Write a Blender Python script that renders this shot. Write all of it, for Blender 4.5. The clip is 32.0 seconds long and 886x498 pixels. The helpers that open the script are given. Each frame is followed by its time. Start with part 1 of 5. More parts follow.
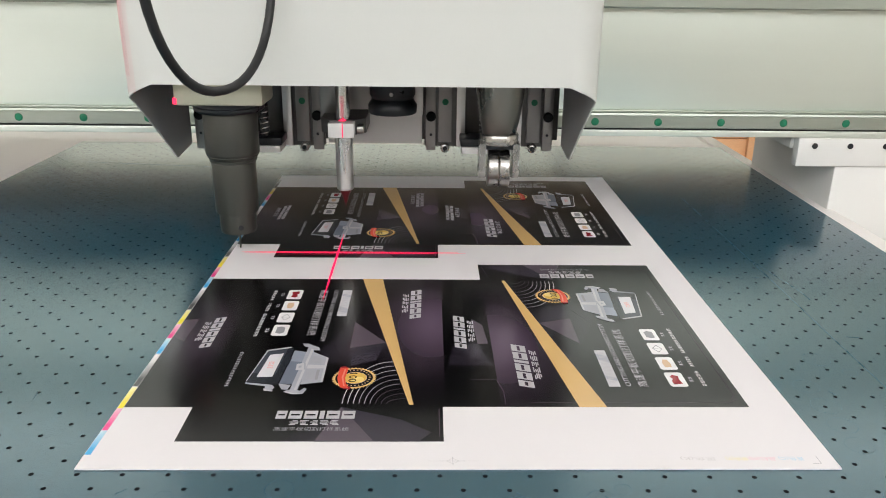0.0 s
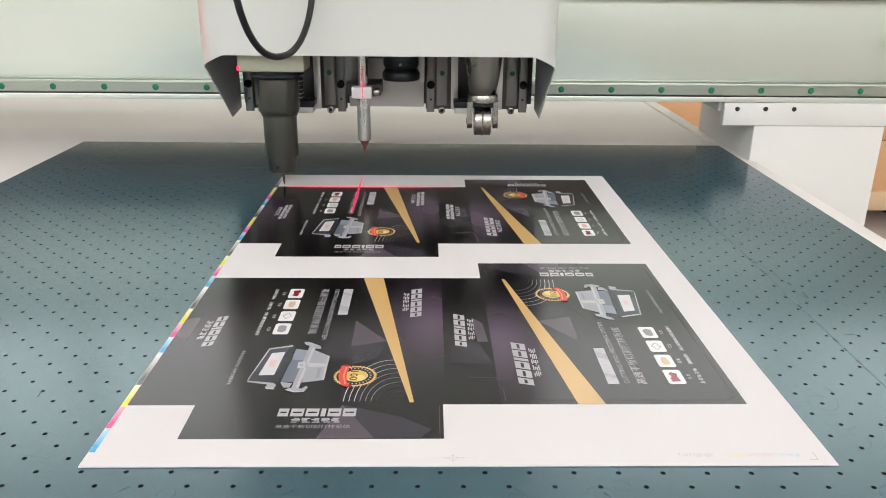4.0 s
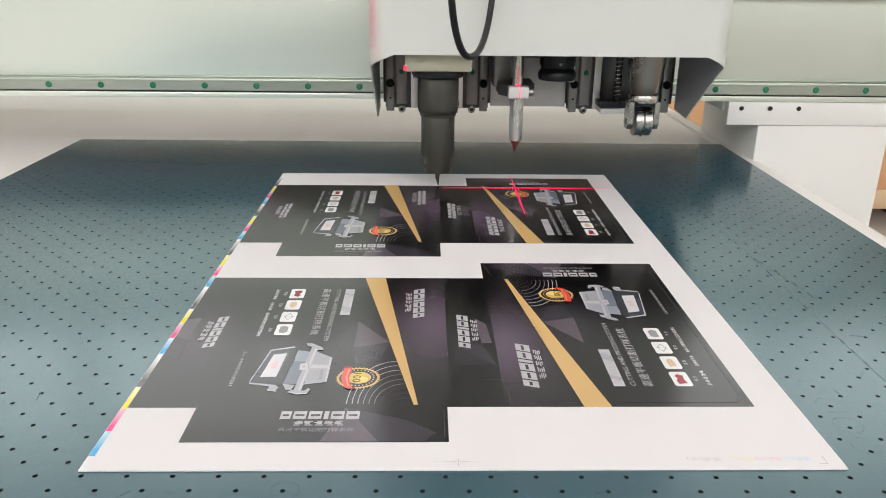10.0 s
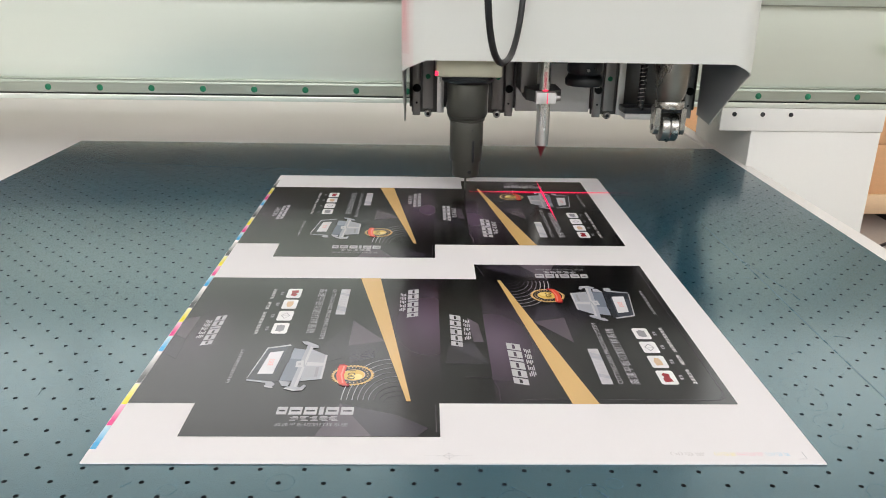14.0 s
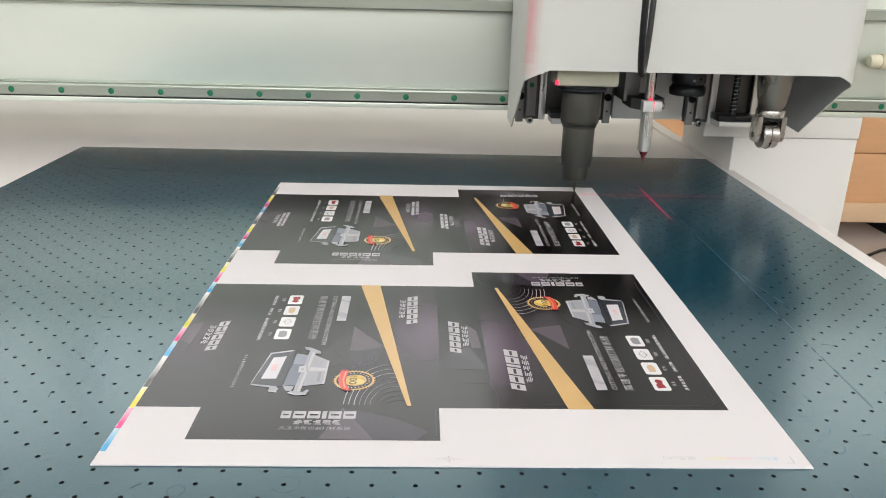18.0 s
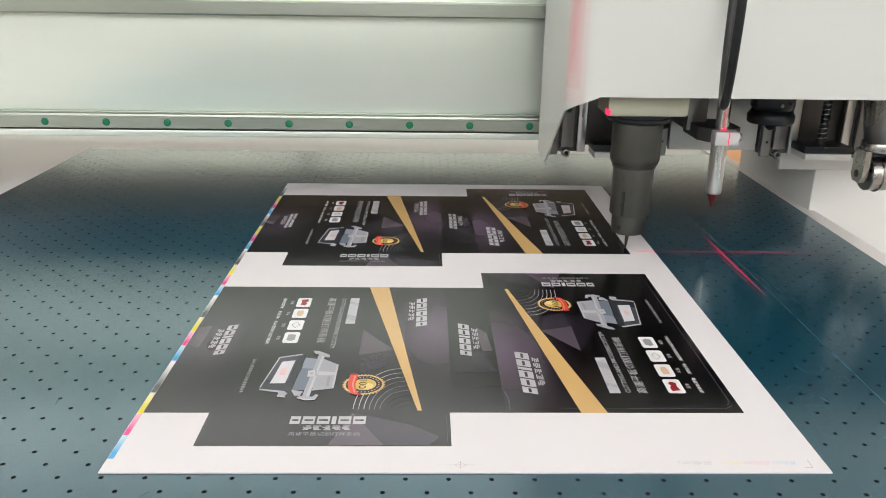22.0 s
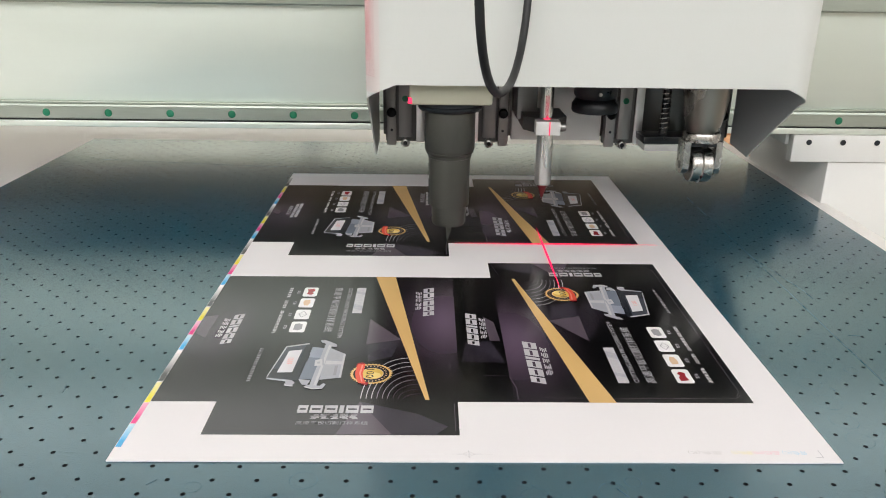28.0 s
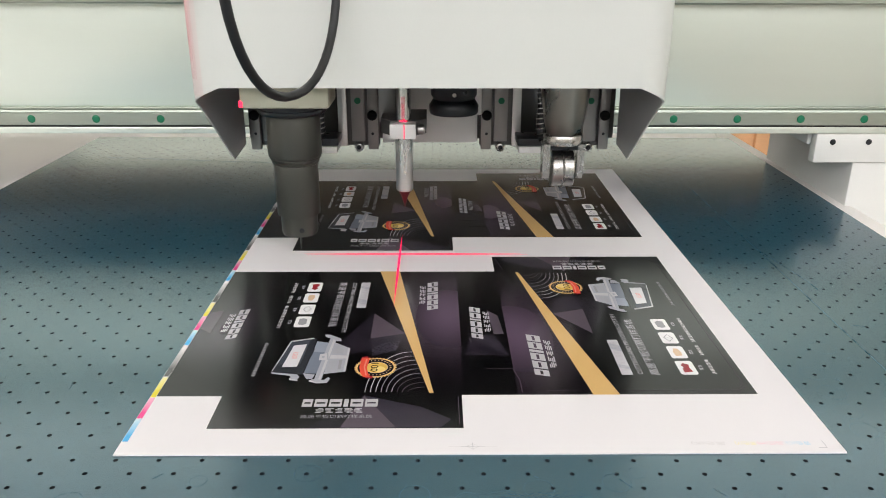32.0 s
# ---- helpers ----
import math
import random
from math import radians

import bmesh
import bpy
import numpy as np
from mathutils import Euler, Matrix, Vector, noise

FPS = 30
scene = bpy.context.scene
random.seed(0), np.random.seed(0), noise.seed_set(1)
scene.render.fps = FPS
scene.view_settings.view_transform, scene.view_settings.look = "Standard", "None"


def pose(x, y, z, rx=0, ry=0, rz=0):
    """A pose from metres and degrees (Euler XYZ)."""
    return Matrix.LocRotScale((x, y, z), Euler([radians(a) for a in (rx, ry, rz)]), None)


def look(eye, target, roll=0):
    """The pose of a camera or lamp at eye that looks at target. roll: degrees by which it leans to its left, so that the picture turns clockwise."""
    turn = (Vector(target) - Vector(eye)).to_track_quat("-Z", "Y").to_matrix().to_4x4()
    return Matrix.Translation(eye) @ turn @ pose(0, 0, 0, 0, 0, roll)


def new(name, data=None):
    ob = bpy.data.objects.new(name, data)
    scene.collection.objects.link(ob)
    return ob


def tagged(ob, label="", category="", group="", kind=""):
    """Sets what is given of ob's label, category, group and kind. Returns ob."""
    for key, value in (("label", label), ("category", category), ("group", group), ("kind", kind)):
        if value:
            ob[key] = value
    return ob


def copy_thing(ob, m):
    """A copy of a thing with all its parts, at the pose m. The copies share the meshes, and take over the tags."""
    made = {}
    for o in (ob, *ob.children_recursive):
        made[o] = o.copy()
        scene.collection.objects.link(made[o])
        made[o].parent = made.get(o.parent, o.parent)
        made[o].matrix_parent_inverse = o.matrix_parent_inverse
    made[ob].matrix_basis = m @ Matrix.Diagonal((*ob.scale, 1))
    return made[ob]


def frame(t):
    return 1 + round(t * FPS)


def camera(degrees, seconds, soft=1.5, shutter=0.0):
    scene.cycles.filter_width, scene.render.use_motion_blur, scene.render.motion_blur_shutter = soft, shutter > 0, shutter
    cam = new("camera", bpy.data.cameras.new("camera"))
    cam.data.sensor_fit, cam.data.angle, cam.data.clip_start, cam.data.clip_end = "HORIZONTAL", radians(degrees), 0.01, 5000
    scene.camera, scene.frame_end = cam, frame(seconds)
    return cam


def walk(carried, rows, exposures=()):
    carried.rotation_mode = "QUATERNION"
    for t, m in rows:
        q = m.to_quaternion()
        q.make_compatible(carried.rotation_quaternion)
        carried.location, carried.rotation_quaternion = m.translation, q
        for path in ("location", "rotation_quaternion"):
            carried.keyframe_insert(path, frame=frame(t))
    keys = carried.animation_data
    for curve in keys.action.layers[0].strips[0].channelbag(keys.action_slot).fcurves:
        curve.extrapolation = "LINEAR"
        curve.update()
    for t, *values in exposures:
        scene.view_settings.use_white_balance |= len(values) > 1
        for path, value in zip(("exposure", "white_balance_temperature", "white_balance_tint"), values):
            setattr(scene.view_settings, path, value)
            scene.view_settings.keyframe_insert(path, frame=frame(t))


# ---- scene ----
cam = camera(59.7, 32.0, soft=1.0)
walk(cam, [
    (0, look((0.1637, -0.3043, 0.2201), (0.1812, 0.5413, -0.0874), 0.69)),
    (0.5, look((0.1631, -0.3038, 0.2193), (0.1805, 0.5423, -0.0869), 0.83)),
    (1, look((0.1635, -0.3031, 0.2183), (0.1818, 0.5424, -0.0897), 0.88)),
    (1.5, look((0.1632, -0.3048, 0.2173), (0.1819, 0.5404, -0.0916), 0.64)),
    (2, look((0.1642, -0.3055, 0.2192), (0.1832, 0.5397, -0.0896), 0.51)),
    (2.5, look((0.1639, -0.3057, 0.2227), (0.1829, 0.5397, -0.0855), 0.57)),
    (3, look((0.1641, -0.3068, 0.2218), (0.1835, 0.5385, -0.0866), 0.58)),
    (3.5, look((0.1645, -0.3071, 0.2215), (0.1810, 0.5379, -0.0877), 0.48)),
    (5.5, look((0.1632, -0.3102, 0.2215), (0.1797, 0.5350, -0.0873), 0.59)),
    (6, look((0.1632, -0.3107, 0.2227), (0.1794, 0.5345, -0.0861), 0.63)),
    (6.5, look((0.1628, -0.3085, 0.2225), (0.1815, 0.5373, -0.0847), 0.91)),
    (7, look((0.1624, -0.3061, 0.2245), (0.1831, 0.5400, -0.0816), 0.96)),
    (7.5, look((0.1612, -0.3048, 0.2228), (0.1825, 0.5411, -0.0837), 0.99)),
    (8, look((0.1601, -0.3036, 0.2223), (0.1801, 0.5421, -0.0851), 0.96)),
    (8.5, look((0.1595, -0.3037, 0.2230), (0.1803, 0.5419, -0.0844), 1.11)),
    (9, look((0.1592, -0.3020, 0.2234), (0.1803, 0.5431, -0.0853), 1.00)),
    (9.5, look((0.1606, -0.3016, 0.2218), (0.1808, 0.5429, -0.0888), 0.70)),
    (10, look((0.1607, -0.3020, 0.2213), (0.1796, 0.5421, -0.0906), 0.65)),
    (10.5, look((0.1607, -0.3029, 0.2212), (0.1799, 0.5407, -0.0918), 0.54)),
    (11, look((0.1612, -0.3052, 0.2233), (0.1808, 0.5389, -0.0884), 0.62)),
    (11.5, look((0.1623, -0.3054, 0.2244), (0.1821, 0.5392, -0.0858), 0.71)),
    (12, look((0.1609, -0.3065, 0.2230), (0.1797, 0.5379, -0.0877), 0.74)),
    (12.5, look((0.1617, -0.3082, 0.2224), (0.1799, 0.5357, -0.0898), 0.67)),
    (13, look((0.1626, -0.3087, 0.2242), (0.1818, 0.5352, -0.0879), 0.71)),
    (13.5, look((0.1634, -0.3121, 0.2252), (0.1842, 0.5324, -0.0851), 0.83)),
    (14, look((0.1631, -0.3133, 0.2241), (0.1848, 0.5319, -0.0844), 0.98)),
    (14.5, look((0.1603, -0.3159, 0.2252), (0.1813, 0.5302, -0.0807), 1.04)),
    (16.5, look((0.1584, -0.3215, 0.2267), (0.1861, 0.5260, -0.0750), 1.62)),
    (17, look((0.1572, -0.3238, 0.2267), (0.1848, 0.5238, -0.0748), 1.65)),
    (17.5, look((0.1566, -0.3256, 0.2272), (0.1849, 0.5217, -0.0749), 1.51)),
    (18, look((0.1589, -0.3245, 0.2303), (0.1880, 0.5227, -0.0721), 1.47)),
    (18.5, look((0.1565, -0.3219, 0.2274), (0.1863, 0.5255, -0.0741), 1.46)),
    (19, look((0.1576, -0.3200, 0.2263), (0.1862, 0.5264, -0.0784), 1.15)),
    (19.5, look((0.1583, -0.3192, 0.2261), (0.1852, 0.5260, -0.0820), 0.96)),
    (20, look((0.1588, -0.3199, 0.2269), (0.1857, 0.5248, -0.0824), 1.08)),
    (20.5, look((0.1590, -0.3192, 0.2263), (0.1850, 0.5251, -0.0845), 0.97)),
    (21, look((0.1587, -0.3176, 0.2257), (0.1817, 0.5264, -0.0861), 0.71)),
    (21.5, look((0.1586, -0.3174, 0.2285), (0.1787, 0.5274, -0.0813), 0.59)),
    (22, look((0.1579, -0.3180, 0.2309), (0.1782, 0.5284, -0.0745), 0.84)),
    (22.5, look((0.1577, -0.3184, 0.2297), (0.1774, 0.5283, -0.0748), 0.84)),
    (23, look((0.1578, -0.3175, 0.2288), (0.1753, 0.5288, -0.0771), 0.79)),
    (23.5, look((0.1561, -0.3158, 0.2277), (0.1727, 0.5293, -0.0811), 0.82)),
    (24, look((0.1549, -0.3159, 0.2271), (0.1710, 0.5295, -0.0813), 0.85)),
    (24.5, look((0.1548, -0.3136, 0.2287), (0.1704, 0.5314, -0.0807), 0.77)),
    (25, look((0.1576, -0.3136, 0.2286), (0.1734, 0.5315, -0.0805), 0.67)),
    (25.5, look((0.1571, -0.3155, 0.2286), (0.1730, 0.5297, -0.0804), 0.66)),
    (27.5, look((0.1573, -0.3177, 0.2286), (0.1746, 0.5260, -0.0841), 0.83)),
    (28, look((0.1555, -0.3162, 0.2280), (0.1716, 0.5272, -0.0857), 0.84)),
    (28.5, look((0.1559, -0.3175, 0.2273), (0.1715, 0.5260, -0.0862), 0.91)),
    (29, look((0.1553, -0.3164, 0.2302), (0.1704, 0.5266, -0.0846), 1.02)),
    (29.5, look((0.1563, -0.3157, 0.2299), (0.1700, 0.5276, -0.0843), 1.10)),
    (30, look((0.1567, -0.3165, 0.2293), (0.1684, 0.5264, -0.0859), 0.95)),
    (30.5, look((0.1558, -0.3181, 0.2293), (0.1661, 0.5248, -0.0860), 0.85)),
    (31, look((0.1558, -0.3172, 0.2285), (0.1667, 0.5250, -0.0886), 0.78)),
    (31.5, look((0.1559, -0.3179, 0.2290), (0.1657, 0.5245, -0.0875), 0.42)),
    (32, look((0.1576, -0.3178, 0.2277), (0.1662, 0.5238, -0.0913), 0.14)),
], exposures=[(0, 0.06), (3.5, 0.04), (5.5, 0.0), (14, -0.02), (17, -0.04), (19.5, -0.02), (21.5, 0.03), (28, 0.06), (32, 0.10)])

# sheet of card: x 0..SW, y 0..SL, its face at z = 0
SW, SL = 0.36, 0.54
MAT_Z = -0.0008

# ---- world and light ----
world = bpy.data.worlds.new("world")
scene.world = world
world.use_nodes = True
wbg = world.node_tree.nodes["Background"]
wbg.inputs[0].default_value = (0.8, 0.9, 1.0, 1)
wbg.inputs[1].default_value = 0.3

ROOM = dict(x0=-3.2, x1=3.6, y0=-2.6, y1=3.4, z0=-0.86, z1=2.6)
LAMP_POWER = 1.15
WINDOW_NORTH, WINDOW_SOUTH = 2.3, 4.3


# ---- materials ----
def mat_base(name, rough=0.5, metal=0.0, ior=1.45):
    m = bpy.data.materials.new(name)
    m.use_nodes = True
    b = m.node_tree.nodes["Principled BSDF"]
    b.inputs["Roughness"].default_value = rough
    b.inputs["Metallic"].default_value = metal
    b.inputs["IOR"].default_value = ior
    return m, m.node_tree.nodes, m.node_tree.links, b


def surface(name, colour, rough=0.5, metal=0.0, var=0.08, scale=40.0, fine=600.0, bump=0.02, rough_var=0.08,
            stretch=(1, 1, 1), coat=0.0, spec=0.5, ior=1.45):
    """A surface with large soft variation, fine grain, uneven gloss and a slight relief."""
    m, n, l, b = mat_base(name, rough, metal, ior)
    tc = n.new("ShaderNodeTexCoord")
    mp = n.new("ShaderNodeMapping")
    mp.inputs["Scale"].default_value = stretch
    l.new(tc.outputs["Object"], mp.inputs[0])
    big = n.new("ShaderNodeTexNoise")
    big.inputs["Scale"].default_value = scale
    big.inputs["Detail"].default_value = 4
    small = n.new("ShaderNodeTexNoise")
    small.inputs["Scale"].default_value = fine
    small.inputs["Detail"].default_value = 3
    l.new(mp.outputs[0], big.inputs["Vector"])
    l.new(mp.outputs[0], small.inputs["Vector"])
    mix = n.new("ShaderNodeMix")
    mix.data_type = "RGBA"
    lo = [max(0.0, c * (1 - var)) for c in colour] + [1]
    hi = [min(1.0, c * (1 + var)) for c in colour] + [1]
    mix.inputs[6].default_value, mix.inputs[7].default_value = lo, hi
    add = n.new("ShaderNodeMath")
    add.operation = "MULTIPLY_ADD"
    add.inputs[1].default_value = 0.5
    half = n.new("ShaderNodeMath")
    half.operation = "MULTIPLY"
    half.inputs[1].default_value = 0.5
    l.new(big.outputs[0], add.inputs[0])
    l.new(small.outputs[0], half.inputs[0])
    l.new(half.outputs[0], add.inputs[2])
    l.new(add.outputs[0], mix.inputs[0])
    l.new(mix.outputs[2], b.inputs["Base Color"])
    mr = n.new("ShaderNodeMapRange")
    mr.inputs[1].default_value, mr.inputs[2].default_value = 0.3, 0.7
    mr.inputs[3].default_value, mr.inputs[4].default_value = max(0.02, rough - rough_var), min(1.0, rough + rough_var)
    l.new(big.outputs[0], mr.inputs[0])
    l.new(mr.outputs[0], b.inputs["Roughness"])
    if bump:
        bp = n.new("ShaderNodeBump")
        bp.inputs["Strength"].default_value = bump
        bp.inputs["Distance"].default_value = 0.001
        l.new(small.outputs[0], bp.inputs["Height"])
        l.new(bp.outputs[0], b.inputs["Normal"])
    b.inputs["Coat Weight"].default_value = coat
    b.inputs["Specular IOR Level"].default_value = spec
    return m


def glow(name, colour, strength):
    m, n, l, b = mat_base(name, 0.6)
    b.inputs["Base Color"].default_value = (*[c * 0.5 for c in colour], 1)
    b.inputs["Emission Color"].default_value = (*colour, 1)
    b.inputs["Emission Strength"].default_value = strength
    return m


M_COVER = surface("cover_paint", (0.60, 0.62, 0.585), 0.38, var=0.02, scale=6, fine=900, bump=0.03)
# Cover paint taken darker to stand for shade inside the carriage
M_COVER_IN = surface("cover_paint_shaded", (0.44, 0.46, 0.46), 0.5, var=0.05, scale=20)
M_BEAM = surface("beam_paint", (0.70, 0.765, 0.70), 0.33, metal=0.66, var=0.03, scale=14, fine=90, stretch=(0.06, 1, 1), bump=0.0, rough_var=0.0)
M_RAIL = surface("ground_steel", (0.36, 0.40, 0.35), 0.40, metal=1.0, var=0.12, scale=25, stretch=(0.1, 1, 1), bump=0.01)
M_STEEL = surface("polished_steel", (0.44, 0.435, 0.415), 0.27, metal=1.0, var=0.05, scale=60, bump=0.0, rough_var=0.04)
M_BRUSHED = surface("brushed_aluminium", (0.66, 0.66, 0.64), 0.34, metal=0.9, var=0.05, scale=50, stretch=(1, 1, 0.1), bump=0.004)
M_PLATE = surface("anodised_plate", (0.12, 0.12, 0.115), 0.42, metal=0.6, var=0.1, scale=30, bump=0.02)
M_SLIDE = surface("grey_slide_steel", (0.26, 0.255, 0.245), 0.38, metal=0.6, var=0.1, scale=40, stretch=(1, 1, 0.1), bump=0.02)
M_PALE = surface("pale_aluminium", (0.72, 0.72, 0.70), 0.45, metal=0.2, var=0.04, scale=30)
M_CREAM = surface("cream_anodised_block", (0.48, 0.48, 0.37), 0.4, metal=0.35, var=0.05, scale=40)
M_BARREL = surface("grey_anodised_barrel", (0.070, 0.072, 0.063), 0.36, metal=0.55, var=0.08, scale=50, fine=1500, bump=0.03)
M_CONE = surface("bronze_grey_cone", (0.25, 0.24, 0.215), 0.30, metal=0.95, var=0.06, scale=40)
M_BLACK = surface("black_rubber", (0.012, 0.013, 0.014), 0.42, var=0.2, scale=60)
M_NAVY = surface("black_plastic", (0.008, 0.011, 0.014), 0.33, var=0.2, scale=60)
M_GREEN = surface("green_cap_plastic", (0.004, 0.155, 0.075), 0.5, var=0.15, scale=300)
M_REDTIP = surface("red_pen_tip", (0.11, 0.012, 0.016), 0.35, var=0.1, scale=200)
M_TABLE = surface("white_laminate", (0.86, 0.83, 0.79), 0.5, var=0.03, scale=5, bump=0.02)
M_LEG = surface("leg_paint", (0.69, 0.695, 0.665), 0.45, var=0.03, scale=6, bump=0.03)
M_WALL = surface("wall_paint", (0.82, 0.79, 0.73), 0.8, var=0.04, scale=1.5, fine=80)
M_WALL_NORTH = surface("cream_wall_paint", (0.82, 0.78, 0.72), 0.8, var=0.06, scale=1.5, fine=80)
M_CEIL = surface("ceiling_paint", (0.82, 0.82, 0.80), 0.9, var=0.03, scale=1.0, fine=60)
M_FLOOR = surface("floor_paint", (0.50, 0.45, 0.41), 0.5, var=0.12, scale=3, fine=90)
M_WOOD = surface("pine_wood", (0.80, 0.47, 0.25), 0.6, var=0.16, scale=6, fine=60, stretch=(1, 1, 8), bump=0.1)
M_WOOD_PALE = surface("pale_pine_wood", (0.84, 0.62, 0.40), 0.6, var=0.12, scale=6, fine=60, stretch=(1, 1, 8), bump=0.1)
M_GLAND = surface("cream_nylon", (0.74, 0.70, 0.54), 0.45, var=0.05, scale=60)
M_KNOT = surface("wood_knot", (0.16, 0.08, 0.04), 0.6, var=0.2, scale=60)
M_UNDER = surface("brown_bar_paint", (0.25, 0.185, 0.13), 0.6, var=0.15, scale=8)
M_SOFFIT = surface("beam_soffit", (0.55, 0.56, 0.54), 0.5, var=0.08, scale=10)
M_HOLE = surface("hole_shade_black", (0.006, 0.008, 0.009), 0.9, var=0.1)
# Glowing reds for laser light painted onto tool parts that emit nothing themselves
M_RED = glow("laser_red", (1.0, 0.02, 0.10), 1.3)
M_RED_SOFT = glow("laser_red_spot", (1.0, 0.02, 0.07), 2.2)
M_LAMP = glow("lamp_tube", (0.995, 0.955, 0.985), LAMP_POWER)
# Invented sources for the unseen windows, set by the reflections they give
M_HIGH_GLOW_N = glow("added_glow_north", (0.985, 0.995, 0.985), WINDOW_NORTH)
M_LOW_GLOW_N = glow("added_low_glow_north", (1.0, 0.98, 0.82), 1.1)
M_DIM_BAND = glow("added_dim_band_north", (0.75, 0.90, 0.80), 0.22)
M_GLOW_S = glow("added_glow_south", (0.985, 0.965, 0.985), WINDOW_SOUTH)


def laser_glow(name, strength, on_card, on_mat):
    """Red glow in place of projected laser light: strong over the white card, weak over the dark mat around it."""
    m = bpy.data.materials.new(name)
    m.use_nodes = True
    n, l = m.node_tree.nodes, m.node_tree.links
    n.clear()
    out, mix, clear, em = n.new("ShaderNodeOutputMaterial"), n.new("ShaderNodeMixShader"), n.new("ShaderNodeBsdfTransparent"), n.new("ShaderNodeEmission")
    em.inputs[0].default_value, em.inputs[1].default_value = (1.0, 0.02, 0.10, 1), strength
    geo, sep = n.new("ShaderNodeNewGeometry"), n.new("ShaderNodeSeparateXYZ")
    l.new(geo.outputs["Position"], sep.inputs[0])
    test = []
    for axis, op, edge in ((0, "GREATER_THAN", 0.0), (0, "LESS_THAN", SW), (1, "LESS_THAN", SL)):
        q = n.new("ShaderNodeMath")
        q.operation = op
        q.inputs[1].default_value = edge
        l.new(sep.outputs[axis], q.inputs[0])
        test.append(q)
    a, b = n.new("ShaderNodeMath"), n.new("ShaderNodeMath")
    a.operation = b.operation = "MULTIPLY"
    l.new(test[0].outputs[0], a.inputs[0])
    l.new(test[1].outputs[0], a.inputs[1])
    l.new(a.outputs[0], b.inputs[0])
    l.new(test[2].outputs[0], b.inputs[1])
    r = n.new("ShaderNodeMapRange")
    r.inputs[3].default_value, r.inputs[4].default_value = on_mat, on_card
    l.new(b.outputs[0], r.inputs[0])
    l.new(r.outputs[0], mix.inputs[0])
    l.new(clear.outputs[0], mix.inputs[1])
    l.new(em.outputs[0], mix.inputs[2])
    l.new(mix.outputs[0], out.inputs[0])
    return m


# Self-lit stripe materials; no laser beam lights the card or mat.
M_LASER = laser_glow("laser_red_line", 1.6, 0.96, 0.20)
M_LASER_WIDE = laser_glow("laser_red_cross_line", 1.6, 0.96, 0.07)
# Thin see-through glows for the painted laser glint and rod streaks
M_GLINT = laser_glow("laser_red_glint", 1.0, 0.045, 0.045)
M_STREAK = laser_glow("laser_red_streak", 1.0, 0.10, 0.10)


def mat_mat():
    """Blue-green rubber felt of the cutting bed, worn glossy in patches."""
    m, n, l, b = mat_base("cutting_mat_rubber", 0.42, 0.0, 1.68)
    b.inputs["Specular IOR Level"].default_value = 0.78
    b.inputs["Specular Tint"].default_value = (0.77, 1.0, 0.975, 1)
    tc = n.new("ShaderNodeTexCoord")
    big = n.new("ShaderNodeTexNoise")
    big.inputs["Scale"].default_value = 3.5
    big.inputs["Detail"].default_value = 6
    fine = n.new("ShaderNodeTexNoise")
    fine.inputs["Scale"].default_value = 900
    l.new(tc.outputs["Object"], big.inputs["Vector"])
    l.new(tc.outputs["Object"], fine.inputs["Vector"])
    mix = n.new("ShaderNodeMix")
    mix.data_type = "RGBA"
    mix.inputs[6].default_value = (0.002, 0.040, 0.070, 1)
    mix.inputs[7].default_value = (0.004, 0.054, 0.088, 1)
    l.new(big.outputs[0], mix.inputs[0])
    l.new(mix.outputs[2], b.inputs["Base Color"])
    mr = n.new("ShaderNodeMapRange")
    mr.inputs[1].default_value, mr.inputs[2].default_value = 0.3, 0.7
    mr.inputs[3].default_value, mr.inputs[4].default_value = 0.18, 0.24
    l.new(big.outputs[0], mr.inputs[0])
    l.new(mr.outputs[0], b.inputs["Roughness"])
    bp = n.new("ShaderNodeBump")
    bp.inputs["Strength"].default_value = 0.06
    bp.inputs["Distance"].default_value = 0.0005
    l.new(fine.outputs[0], bp.inputs["Height"])
    l.new(bp.outputs[0], b.inputs["Normal"])
    return m


M_MAT = mat_mat()
M_CARD = surface("white_card", (0.77, 0.752, 0.76), 0.55, var=0.012, scale=8, fine=500, bump=0.02)


INK_GLOSS = 0.19


def ink(name, colour, rough=INK_GLOSS, var=0.05):
    return surface(name, colour, rough, var=var, scale=14, fine=700, bump=0.01, rough_var=0.03, spec=0.5, ior=1.485)


